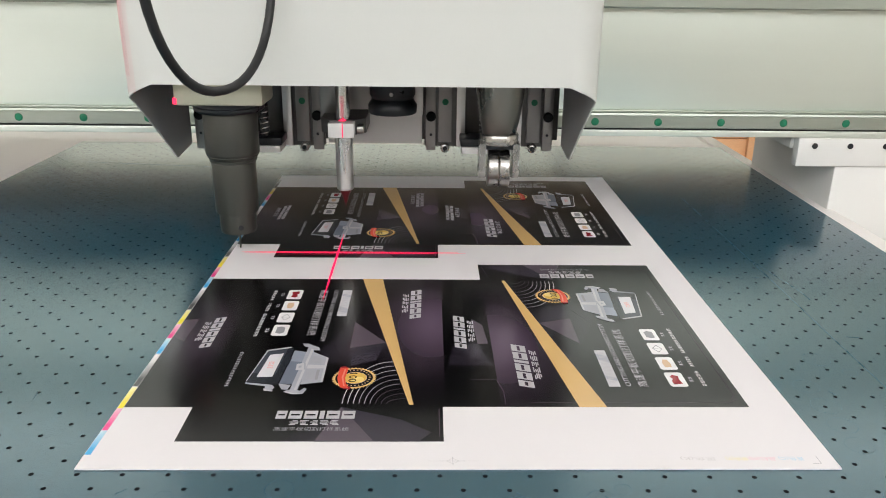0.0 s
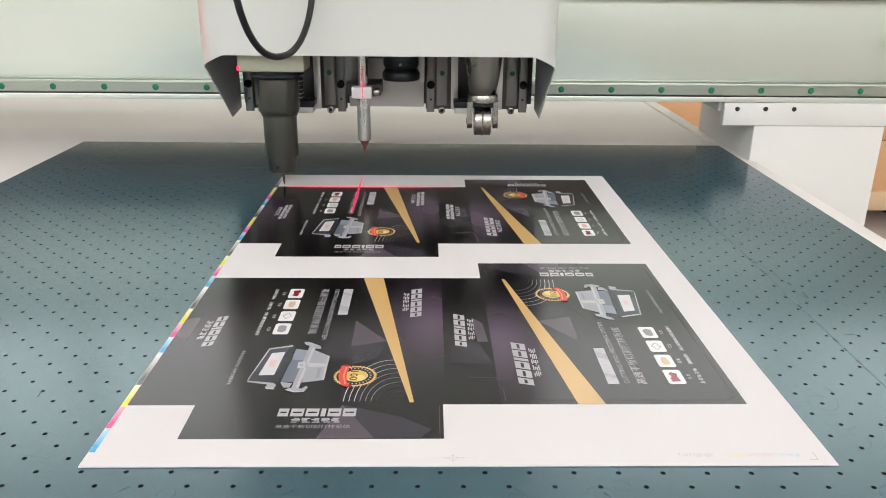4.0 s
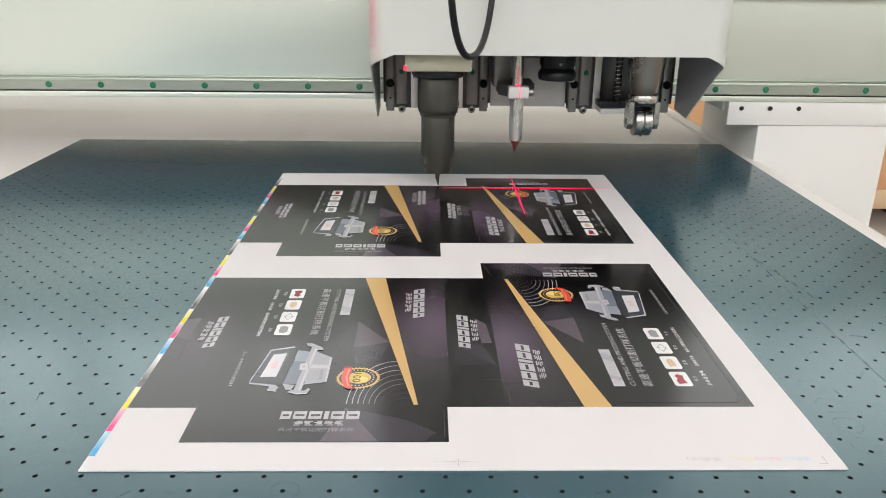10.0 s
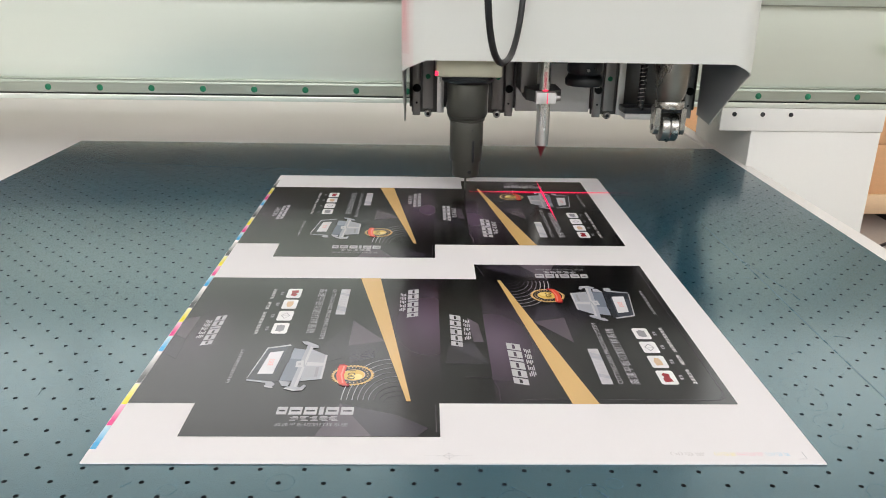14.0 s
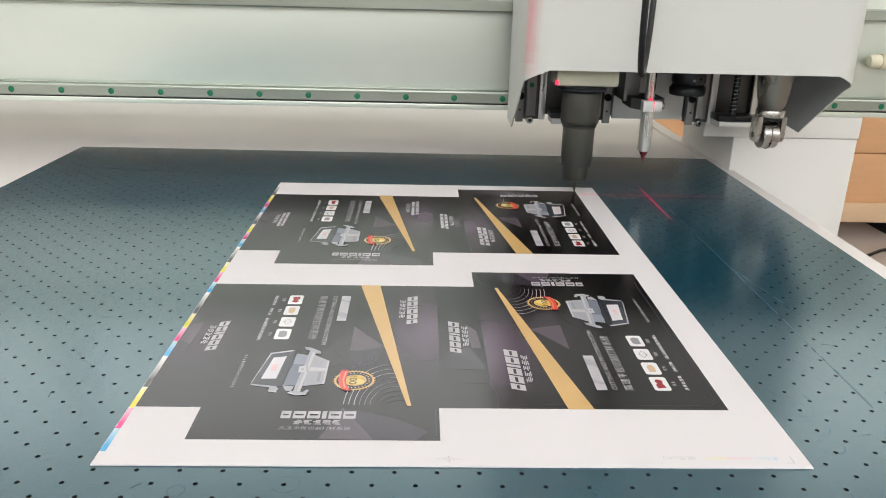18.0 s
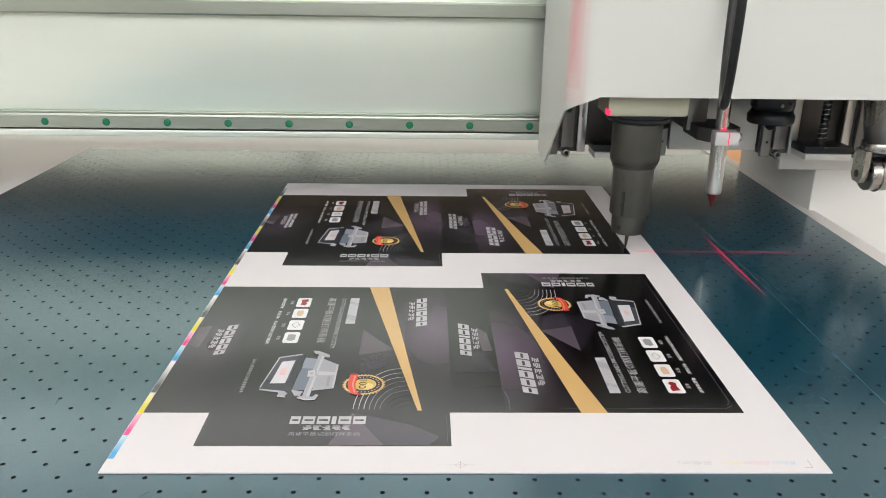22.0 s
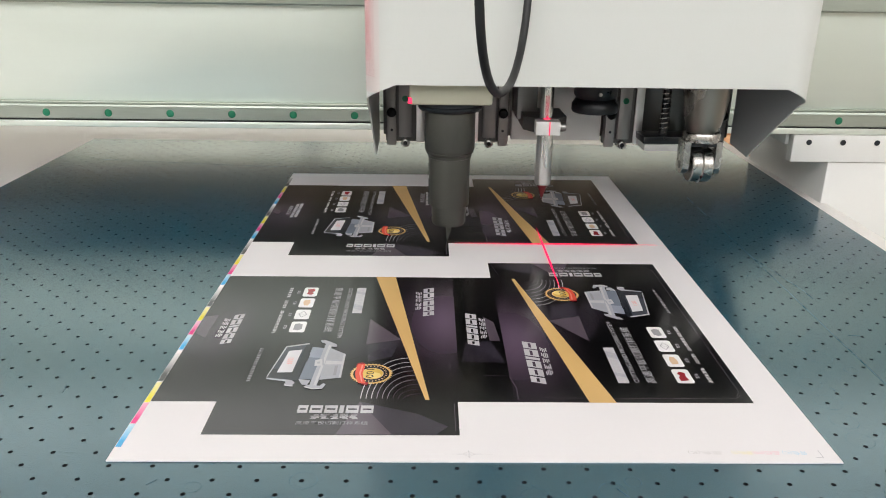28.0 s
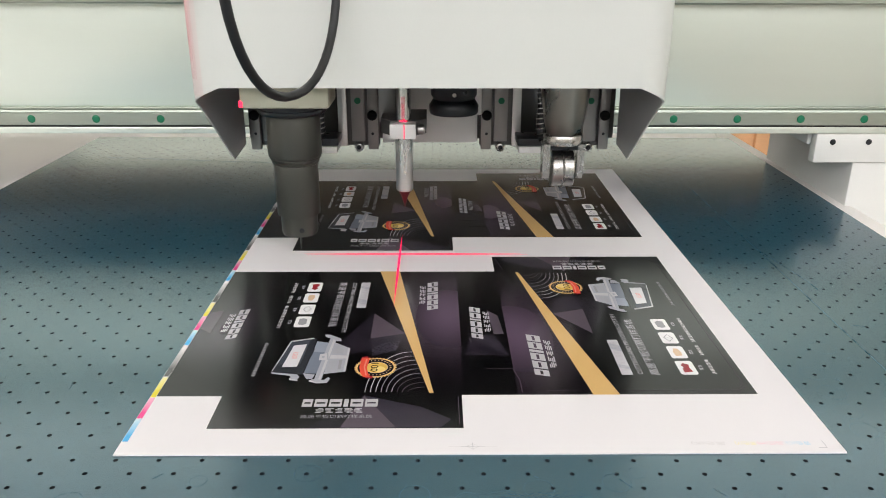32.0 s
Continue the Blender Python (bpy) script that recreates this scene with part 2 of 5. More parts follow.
def ink_panel():
    """Black print; the artwork has two soft violet lights on the box's narrow sides."""
    m, n, l, b = mat_base("black_print", INK_GLOSS, 0.0, 1.485)
    tc = n.new("ShaderNodeTexCoord")
    sep = n.new("ShaderNodeSeparateXYZ")
    l.new(tc.outputs["Object"], sep.inputs[0])

    def math_node(op, a, c):
        q = n.new("ShaderNodeMath")
        q.operation = op
        for k, val in enumerate((a, c)):
            if isinstance(val, (int, float)):
                q.inputs[k].default_value = val
            else:
                l.new(val, q.inputs[k])
        return q.outputs[0]

    total = None
    for cx, cy, rx, ry, lo, hi in ((0.166, 0.158, 0.030, 0.060, 0.120, 0.1735), (0.2092, 0.129, 0.030, 0.060, 0.2035, 0.255),
                                   (0.020, 0.140, 0.022, 0.050, 0.0, 0.040)):
        dx = math_node("DIVIDE", math_node("SUBTRACT", sep.outputs[0], cx), rx)
        dy = math_node("DIVIDE", math_node("SUBTRACT", sep.outputs[1], cy), ry)
        r2 = math_node("ADD", math_node("MULTIPLY", dx, dx), math_node("MULTIPLY", dy, dy))
        g = math_node("POWER", 2.718, math_node("MULTIPLY", r2, -1.6))
        g = math_node("MULTIPLY", g, math_node("GREATER_THAN", sep.outputs[0], lo))
        g = math_node("MULTIPLY", g, math_node("LESS_THAN", sep.outputs[0], hi))
        if cx == 0.020:
            g = math_node("MULTIPLY", g, 0.45)
        total = g if total is None else math_node("ADD", total, g)
    mix = n.new("ShaderNodeMix")
    mix.data_type = "RGBA"
    mix.inputs[6].default_value, mix.inputs[7].default_value = (0.0018, 0.0016, 0.0020, 1), (0.105, 0.072, 0.112, 1)
    l.new(total, mix.inputs[0])
    l.new(mix.outputs[2], b.inputs["Base Color"])
    fine = n.new("ShaderNodeTexNoise")
    fine.inputs["Scale"].default_value = 260
    l.new(tc.outputs["Object"], fine.inputs["Vector"])
    bp = n.new("ShaderNodeBump")
    bp.inputs["Strength"].default_value = 0.012
    bp.inputs["Distance"].default_value = 0.001
    l.new(fine.outputs[0], bp.inputs["Height"])
    l.new(bp.outputs[0], b.inputs["Normal"])
    return m


I_BLACK = ink_panel()
I_GOLD = ink("gold_print", (0.66, 0.43, 0.17), INK_GLOSS)
I_WHITE = ink("white_print", (0.80, 0.79, 0.80), INK_GLOSS)
I_SILVER = ink("silver_print", (0.50, 0.49, 0.52), INK_GLOSS, 0.12)
I_MARK = ink("pale_grey_print", (0.46, 0.45, 0.475), INK_GLOSS, 0.1)
I_BRIDGE = ink("blue_white_print", (0.37, 0.38, 0.42), INK_GLOSS, 0.12)
I_GREY = ink("grey_print", (0.30, 0.30, 0.32), INK_GLOSS, 0.1)
I_LINE = ink("fine_line_print", (0.28, 0.26, 0.30), INK_GLOSS)
I_FACET = ink("violet_facet_print", (0.088, 0.070, 0.090), INK_GLOSS, 0.2)
I_FACET2 = ink("dim_facet_print", (0.034, 0.029, 0.042), INK_GLOSS, 0.2)
I_FACET3 = ink("faint_facet_print", (0.016, 0.013, 0.020), INK_GLOSS, 0.2)
I_BRIGHT_GOLD = ink("bright_gold_print", (0.66, 0.44, 0.10), INK_GLOSS)
I_SLATE = ink("slate_print", (0.05, 0.058, 0.075), INK_GLOSS, 0.15)
I_BLUE = ink("steel_blue_print", (0.17, 0.195, 0.245), INK_GLOSS, 0.12)
I_RED = ink("red_print", (0.72, 0.085, 0.05), INK_GLOSS)
I_DKRED = ink("dark_red_print", (0.30, 0.02, 0.03), INK_GLOSS)
I_TAN = ink("tan_print", (0.66, 0.47, 0.32), INK_GLOSS)
I_PALE = [ink("pale_print", c, 0.5) for c in ((0.62, 0.60, 0.60), (0.80, 0.72, 0.42), (0.82, 0.52, 0.58), (0.48, 0.66, 0.78))]
I_SHINE = ink("pale_gold_print", (0.80, 0.62, 0.22))
I_RIBBON_SHINE = ink("light_red_print", (0.80, 0.22, 0.16))
I_SLATE_DEEP = ink("deep_slate_print", (0.024, 0.028, 0.038))
I_BLUE_PALE = ink("pale_steel_print", (0.27, 0.30, 0.36), INK_GLOSS, 0.12)
I_PICTURE_GREY = ink("mid_grey_print", (0.36, 0.37, 0.40), INK_GLOSS, 0.1)
I_PICTURE_LABEL = ink("pale_label_print", (0.66, 0.65, 0.68))
I_ROSE = ink("rose_print", (0.80, 0.36, 0.34))
I_PLATE_PRINT = ink("worn_plate_print", (0.44, 0.43, 0.46))
I_DARK = ink("dark_print", (0.012, 0.012, 0.013), INK_GLOSS)


# ---- mesh helpers ----
def part(name, bm, material, parent=None, label="", smooth=False):
    me = bpy.data.meshes.new(name)
    bm.to_mesh(me)
    bm.free()
    me.materials.append(material)
    if smooth:
        for p in me.polygons:
            p.use_smooth = True
        me.set_sharp_from_angle(angle=radians(35))
    ob = new(name, me)
    ob.parent = parent
    if label:
        ob["label"] = label
    return ob


def thing(name, label, category, group="", kind="", at=(0, 0, 0)):
    ob = new(name)
    ob.empty_display_size = 0.02
    ob.location = at
    return tagged(ob, label, category, group, kind)


def box_bm(x0, x1, y0, y1, z0, z1, bevel=0.0, seg=2):
    bm = bmesh.new()
    bmesh.ops.create_cube(bm, size=1)
    for v in bm.verts:
        v.co = Vector((x0 if v.co.x < 0 else x1, y0 if v.co.y < 0 else y1, z0 if v.co.z < 0 else z1))
    if bevel:
        bmesh.ops.bevel(bm, geom=bm.edges[:], offset=bevel, segments=seg, profile=0.5, affect="EDGES")
    return bm


def box(name, x0, x1, y0, y1, z0, z1, material, parent=None, label="", bevel=0.0):
    return part(name, box_bm(x0, x1, y0, y1, z0, z1, bevel), material, parent, label, bevel > 0)


def lathe_bm(profile, n=32, centre=(0, 0, 0), axis="z", cap=True):
    """A turned body from (radius, height) pairs along an axis."""
    bm = bmesh.new()
    rings = []
    for r, h in profile:
        ring = []
        for i in range(n):
            a = 2 * math.pi * i / n
            u, v = r * math.cos(a), r * math.sin(a)
            p = {"z": (u, v, h), "y": (u, h, -v), "x": (h, u, v)}[axis]
            ring.append(bm.verts.new([p[k] + centre[k] for k in range(3)]))
        rings.append(ring)
    for a, b in zip(rings, rings[1:]):
        for i in range(n):
            bm.faces.new((a[i], a[(i + 1) % n], b[(i + 1) % n], b[i]))
    if cap:
        bm.faces.new(rings[0][::-1])
        bm.faces.new(rings[-1])
    bmesh.ops.recalc_face_normals(bm, faces=bm.faces[:])
    return bm


def lathe(name, profile, material, parent=None, label="", n=32, centre=(0, 0, 0), axis="z"):
    return part(name, lathe_bm(profile, n, centre, axis), material, parent, label, True)


def prism_bm(outline, lo, hi, axis="z"):
    """An outline of two-coordinate corners, drawn out along an axis."""
    bm = bmesh.new()
    put = {"z": lambda p, h: (p[0], p[1], h), "y": lambda p, h: (p[0], h, p[1]), "x": lambda p, h: (h, p[0], p[1])}[axis]
    a = [bm.verts.new(put(p, lo)) for p in outline]
    b = [bm.verts.new(put(p, hi)) for p in outline]
    n = len(outline)
    for i in range(n):
        bm.faces.new((a[i], a[(i + 1) % n], b[(i + 1) % n], b[i]))
    bm.faces.new(a[::-1])
    bm.faces.new(b)
    bmesh.ops.recalc_face_normals(bm, faces=bm.faces[:])
    return bm


def prism(name, outline, lo, hi, material, parent=None, label="", axis="z"):
    return part(name, prism_bm(outline, lo, hi, axis), material, parent, label)


def tube_bm(points, radius, n=12):
    bm = bmesh.new()
    pts = [Vector(p) for p in points]
    rings, up = [], None
    for i, p in enumerate(pts):
        d = (pts[min(i + 1, len(pts) - 1)] - pts[max(i - 1, 0)]).normalized()
        if up is None:
            up = d.orthogonal().normalized()
        up = (up - d * up.dot(d)).normalized()
        side = d.cross(up)
        rings.append([bm.verts.new(p + radius * (math.cos(2 * math.pi * k / n) * up + math.sin(2 * math.pi * k / n) * side)) for k in range(n)])
    for a, b in zip(rings, rings[1:]):
        for i in range(n):
            bm.faces.new((a[i], a[(i + 1) % n], b[(i + 1) % n], b[i]))
    bm.faces.new(rings[0])
    bm.faces.new(rings[-1])
    bmesh.ops.recalc_face_normals(bm, faces=bm.faces[:])
    return bm


def merge(bms):
    out = bmesh.new()
    me = bpy.data.meshes.new("joined")
    for b in bms:
        b.to_mesh(me)
        b.free()
        out.from_mesh(me)
    bpy.data.meshes.remove(me)
    return out


# ---- the room ----
R = ROOM
T = 0.15


def structure(name, bm, material, label, category):
    return tagged(part(name, bm, material), label, category, kind="structure")


structure("floor", box_bm(R["x0"], R["x1"], R["y0"], R["y1"], R["z0"] - T, R["z0"]), M_FLOOR, "brownish painted workshop floor", "floor")
structure("ceiling", box_bm(R["x0"], R["x1"], R["y0"], R["y1"], R["z1"], R["z1"] + T), M_CEIL, "plain white workshop ceiling", "ceiling")
WIN_HI, WIN_X1 = 2.52, R["x1"] - 0.25


def window_wall(name, number, ya, yb, glass_y, sky, ground, WIN_X0, WIN_LO, paint):
    pieces = [(R["x0"], R["x1"], R["z0"], WIN_LO), (R["x0"], R["x1"], WIN_HI, R["z1"]), (R["x0"], WIN_X0, WIN_LO, WIN_HI), (WIN_X1, R["x1"], WIN_LO, WIN_HI)]
    structure(name, merge([box_bm(a, b, ya, yb, c, d) for a, b, c, d in pieces]), paint, "painted wall with an added wide window opening", "wall")
    win = tagged(new("window_" + number), "unseen wide window added as a light source", "window", kind="structure")
    n = 5
    for i in range(n + 1):
        x = WIN_X0 + (WIN_X1 - WIN_X0) * i / n
        x = min(max(x, WIN_X0 + 0.025), WIN_X1 - 0.025)
        box("mullion", x - 0.025, x + 0.025, ya + 0.03, yb - 0.03, WIN_LO, WIN_HI, M_LEG, win)
    box("sill", WIN_X0, WIN_X1, ya - 0.03, yb + 0.03, WIN_LO, WIN_LO + 0.025, M_LEG, win)
    # Glowing boards added behind the opening to light the table and shape mat reflections
    zones = [("sky", WIN_LO - 0.1, WIN_HI + 0.1, sky, "bright glowing board added behind the window")]
    if ground:
        zones = [("ground", WIN_LO - 0.1, 0.95, ground, "pale glowing board added behind the window"), ("hedge", 0.95, 1.70, M_DIM_BAND, "dim board added for a dark band in the reflections"),
                 ("sky", 1.70, WIN_HI + 0.1, sky, "bright glowing board added behind the window")]
    for zone, lo, hi, shine, label in zones:
        tagged(box("backdrop_" + zone, R["x0"], R["x1"], glass_y, glass_y + 0.01, lo, hi, shine), label, "backdrop", kind="structure")


window_wall("wall_north", "1", R["y1"], R["y1"] + T, R["y1"] + T + 0.02, M_HIGH_GLOW_N, M_LOW_GLOW_N, R["x0"] + 0.25, 0.42, M_WALL_NORTH)
window_wall("wall_south", "2", R["y0"] - T, R["y0"], R["y0"] - T - 0.03, M_GLOW_S, None, -3.0, 0.95, M_WALL)
structure("wall_west", box_bm(R["x0"] - T, R["x0"], R["y0"], R["y1"], R["z0"], R["z1"]), M_WALL, "plain off-white painted wall", "wall")
structure("wall_east", box_bm(R["x1"], R["x1"] + T, R["y0"], R["y1"], R["z0"], R["z1"]), M_WALL, "plain off-white painted wall", "wall")


def ceiling_lamp(x, y):
    lamp = thing("ceiling_lamp", "unseen white ceiling light with a bright flat diffuser", "ceiling lamp", "ceiling lamps of the workshop", at=(x, y, R["z1"]))
    box("housing", -0.62, 0.62, -0.17, 0.17, -0.03, 0, M_CEIL, lamp)
    box("diffuser", -0.6, 0.6, -0.15, 0.15, -0.045, -0.031, M_LAMP, lamp, "bright white diffuser")
    return lamp


lamp0 = ceiling_lamp(-1.6, -1.6)
# Lamps out of view; rows 0.95 and 2.25 added to brighten the far table
for lx in (-1.6, 0.2, 2.0):
    for ly in (-1.6, 0.2, 0.95, 1.7, 2.25, 2.8):
        if (lx, ly) != (-1.6, -1.6):
            copy_thing(lamp0, pose(lx, ly, R["z1"]))

# ---- the cutting table ----
MX0, MX1, MY0, MY1 = -0.300, 0.556, -0.62, 0.708
TILT = radians(-0.45)
table = thing("cutting_table", "white flatbed cutting table with pale edge rails", "machine table")
box("table_top", -1.05, 0.5485, -0.72, 1.35, -0.06, -0.0045, M_TABLE, table, "off-white table bed")
box("edge_rail", 0.5488, 0.5675, -0.72, 1.35, -0.06, -0.0012, M_TABLE, table, "white painted side rail", 0.001)
box("apron", -1.05, 0.55, -0.70, 1.33, -0.45, -0.061, M_LEG, table)
for tx in (-0.98, 0.46):
    for ty in (-0.62, 1.2):
        box("leg", tx, tx + 0.09, ty, ty + 0.09, R["z0"], -0.45, M_LEG, table)


def perforated(pitch, row, hole, depth, x0, x1, y0, y1, z):
    """A sheet with staggered round holes; every hole is a little cup."""
    n = 10
    verts, faces, cups = [], [], []
    ny = int((y1 - y0) / row)
    ang = [2 * math.pi * (k + 0.5) / n for k in range(n)]
    for j in range(ny):
        cy = y0 + (j + 0.5) * row
        shift = (j % 2) * pitch / 2
        nx = int((x1 - x0) / pitch)
        xs = [x0 + shift + i * pitch for i in range(nx)]
        for xa in xs:
            if xa + pitch > x1 + 1e-6:
                continue
            cx = xa + pitch / 2
            s = len(verts)
            for a in ang:
                c, d = math.cos(a), math.sin(a)
                k = min(pitch / 2 / max(abs(c), 1e-6), row / 2 / max(abs(d), 1e-6))
                verts.append((cx + c * k, cy + d * k, z))
            for a in ang:
                verts.append((cx + hole * math.cos(a), cy + hole * math.sin(a), z))
            for a in ang:
                verts.append((cx + hole * math.cos(a), cy + hole * math.sin(a), z - depth))
            for k in range(n):
                q = (k + 1) % n
                faces.append((s + k, s + q, s + n + q, s + n + k))
                cups.append(len(faces))
                faces.append((s + n + k, s + n + q, s + 2 * n + q, s + 2 * n + k))
            cups.append(len(faces))
            faces.append(tuple(s + 2 * n + k for k in range(n)))
            for sx in (-1, 1):
                for sy in (-1, 1):
                    s2 = len(verts)
                    corner = (cx + sx * pitch / 2, cy + sy * row / 2)
                    near = sorted(range(n), key=lambda k: (verts[s + k][0] - corner[0]) ** 2 + (verts[s + k][1] - corner[1]) ** 2)[:2]
                    verts.append((*corner, z))
                    faces.append((s2, s + near[0], s + near[1]))
        # half cells at the ends of the shifted rows
        for a, b in ((x0, xs[0]), (min(xs[-1] + (pitch if xs[-1] + pitch <= x1 + 1e-6 else 0), x1), x1)):
            if b - a > 1e-5:
                s = len(verts)
                verts += [(a, cy - row / 2, z), (b, cy - row / 2, z), (b, cy + row / 2, z), (a, cy + row / 2, z)]
                faces.append((s, s + 1, s + 2, s + 3))
    return verts, faces, cups


PITCH, ROW = 0.0209, 0.010345
hx0 = 0.0026 - PITCH / 2 - 14 * PITCH
hy0 = -0.0030 - ROW / 2 - 58 * ROW
v, f, cups = perforated(PITCH, ROW, 0.00126, 0.0034, hx0, hx0 + 41 * PITCH - 0.0095, hy0, hy0 + 127 * ROW, MAT_Z)
far = hy0 + 127 * ROW
f.append(tuple(range(len(v), len(v) + 4)))
v += [(hx0, far, MAT_Z), (hx0 + 41 * PITCH - 0.0095, far, MAT_Z), (hx0 + 41 * PITCH - 0.0095, far + 0.005, MAT_Z), (hx0, far + 0.005, MAT_Z)]
me = bpy.data.meshes.new("cutting_mat")
me.from_pydata(v, [], f)
me.update()
mat_ob = new("cutting_mat", me)
mat_ob.rotation_euler.z = TILT
me.materials.append(M_MAT)
me.materials.append(M_HOLE)
# Cup walls and floors coloured near-black in place of shade inside the holes
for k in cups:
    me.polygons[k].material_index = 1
bmm = bmesh.new()
bmm.from_mesh(me)
bmesh.ops.recalc_face_normals(bmm, faces=bmm.faces[:])
for face in bmm.faces:
    if face.normal.z < -0.5:
        face.normal_flip()
bmm.to_mesh(me)
bmm.free()
tagged(mat_ob, "blue-green rubber cutting mat with rows of small holes", "cutting mat", kind="structure")

# ---- the printed card ----
card = thing("printed_card", "white printed card sheet with two black box layouts", "printed sheet")
box("card_sheet", 0, SW, 0, SL, -0.0007, 0, M_CARD, card)
LAYER = 0.00006


FLAT_COUNT = [0]


def flat_bm(polys, z):
    bm = bmesh.new()
    for poly in polys:
        FLAT_COUNT[0] += 1
        fc = bm.faces.new([bm.verts.new((x, y, z + FLAT_COUNT[0] % 40 * 1e-7)) for x, y in poly])
        fc.normal_update()
        if fc.normal.z < 0:
            fc.normal_flip()
    return bm


def printed(name, polys, layer, material, parent, label=""):
    ob = part(name, flat_bm(polys, layer * LAYER), material, parent, label)
    if len(polys) > 3:
        ob["kind"] = "stuff"
    return ob


def rect(x0, y0, x1, y1):
    return [(x0, y0), (x1, y0), (x1, y1), (x0, y1)]


def ell(cx, cy, rx, ry, n=36, wave=0.0, k=0):
    return [(cx + rx * (1 + wave * math.cos(k * a)) * math.cos(a), cy + ry * (1 + wave * math.cos(k * a)) * math.sin(a)) for a in (2 * math.pi * i / n for i in range(n))]


def place(polys, turn, ox, oy):
    """Artwork points in millimetres, turned half round about the box centre when asked, to metres on the card."""
    out = []
    for poly in polys:
        out.append([((375.2 - x if turn else x) / 1000 + ox, (287.4 - y if turn else y) / 1000 + oy) for x, y in poly])
    return out


def bars_text(x0, y0, x1, y1, n, along, gap=0.25, seed=1):
    """Unreadable or proprietary signs: each a small stack of four thin plain bars of uneven length."""
    rnd = random.Random(seed + n)
    out = []
    for i in range(n):
        a, w = i / n, (1 - gap) / n
        for j in range(4):
            e, f = a + rnd.choice((0, 0, 0.12, 0.3)) * w, a + w - rnd.choice((0, 0, 0.12, 0.3)) * w
            c, d = j * 0.275, j * 0.275 + 0.175
            if along == "y":
                out.append(rect(x0 + (x1 - x0) * c, y0 + (y1 - y0) * e, x0 + (x1 - x0) * d, y0 + (y1 - y0) * f))
            else:
                out.append(rect(x0 + (x1 - x0) * e, y0 + (y1 - y0) * c, x0 + (x1 - x0) * f, y0 + (y1 - y0) * d))
    return out


def logo(x0, y0, x1, y1, along, lean=0.0):
    """The maker's mark as a row of six plain leaning blocks, each with one thin slot."""
    out = []
    widths = (0.8, 1.0, 1.0, 0.36, 1.0, 1.0)
    total, u = sum(widths) + 0.16 * 5, 0.0
    for w in widths:
        p, q = u / total, (u + w) / total
        u += w + 0.16
        rim = 0.16 / total
        pieces = [(p, q, 0.0, 0.40), (p, q, 0.60, 1.0), (p, p + rim, 0.40, 0.60), (q - rim, q, 0.40, 0.60)] if w > 0.5 else [(p, q, 0.0, 1.0)]
        for a, b, e, f in pieces:
            g, h = lean * (e - 0.5), lean * (f - 0.5)
            poly = [(a + g, e), (b + g, e), (b + h, f), (a + h, f)]
            if along == "y":
                out.append([(x0 + (x1 - x0) * k, y0 + (y1 - y0) * t) for t, k in poly])
            else:
                out.append([(x0 + (x1 - x0) * t, y0 + (y1 - y0) * k) for t, k in poly])
    return out


def stroke(points, w):
    polys = []
    for (x0, y0), (x1, y1) in zip(points, points[1:]):
        d = math.hypot(x1 - x0, y1 - y0) or 1
        nx, ny = -(y1 - y0) / d * w / 2, (x1 - x0) / d * w / 2
        polys.append([(x0 + nx, y0 + ny), (x1 + nx, y1 + ny), (x1 - nx, y1 - ny), (x0 - nx, y0 - ny)])
    return polys


def lettering(text, size):
    cu = bpy.data.curves.new("lettering", "FONT")
    cu.body, cu.size = text, size
    cu.align_x, cu.align_y = "LEFT", "BOTTOM_BASELINE"
    cu.resolution_u = 2
    ob = bpy.data.objects.new("lettering", cu)
    scene.collection.objects.link(ob)
    me = bpy.data.meshes.new_from_object(ob.evaluated_get(bpy.context.evaluated_depsgraph_get()))
    bpy.data.objects.remove(ob)
    return me


def letters(name, text, x0, y0, x1, y1, heading, material, parent, layer, turn, ox, oy):
    """Words fitted into a box on the card; heading is the way they read, in degrees."""
    me = lettering(text, 0.01)
    if not me.vertices:
        return None
    co = np.array([v.co[:2] for v in me.vertices])
    lo, hi = co.min(0), co.max(0)
    uv = (co - lo) / np.maximum(hi - lo, 1e-9)
    for vert, (u, w) in zip(me.vertices, uv):
        if heading == -90:      # reads towards the front
            x, y = x0 + (x1 - x0) * w, y1 - (y1 - y0) * u
        elif heading == 180:
            x, y = x1 - (x1 - x0) * u, y1 - (y1 - y0) * w
        elif heading == 90:
            x, y = x1 - (x1 - x0) * w, y0 + (y1 - y0) * u
        else:
            x, y = x0 + (x1 - x0) * u, y0 + (y1 - y0) * w
        p = place([[(x, y)]], turn, ox, oy)[0][0]
        vert.co = (p[0], p[1], layer * LAYER)
    me.materials.append(material)
    ob = new(name, me)
    ob.parent = parent
    return ob


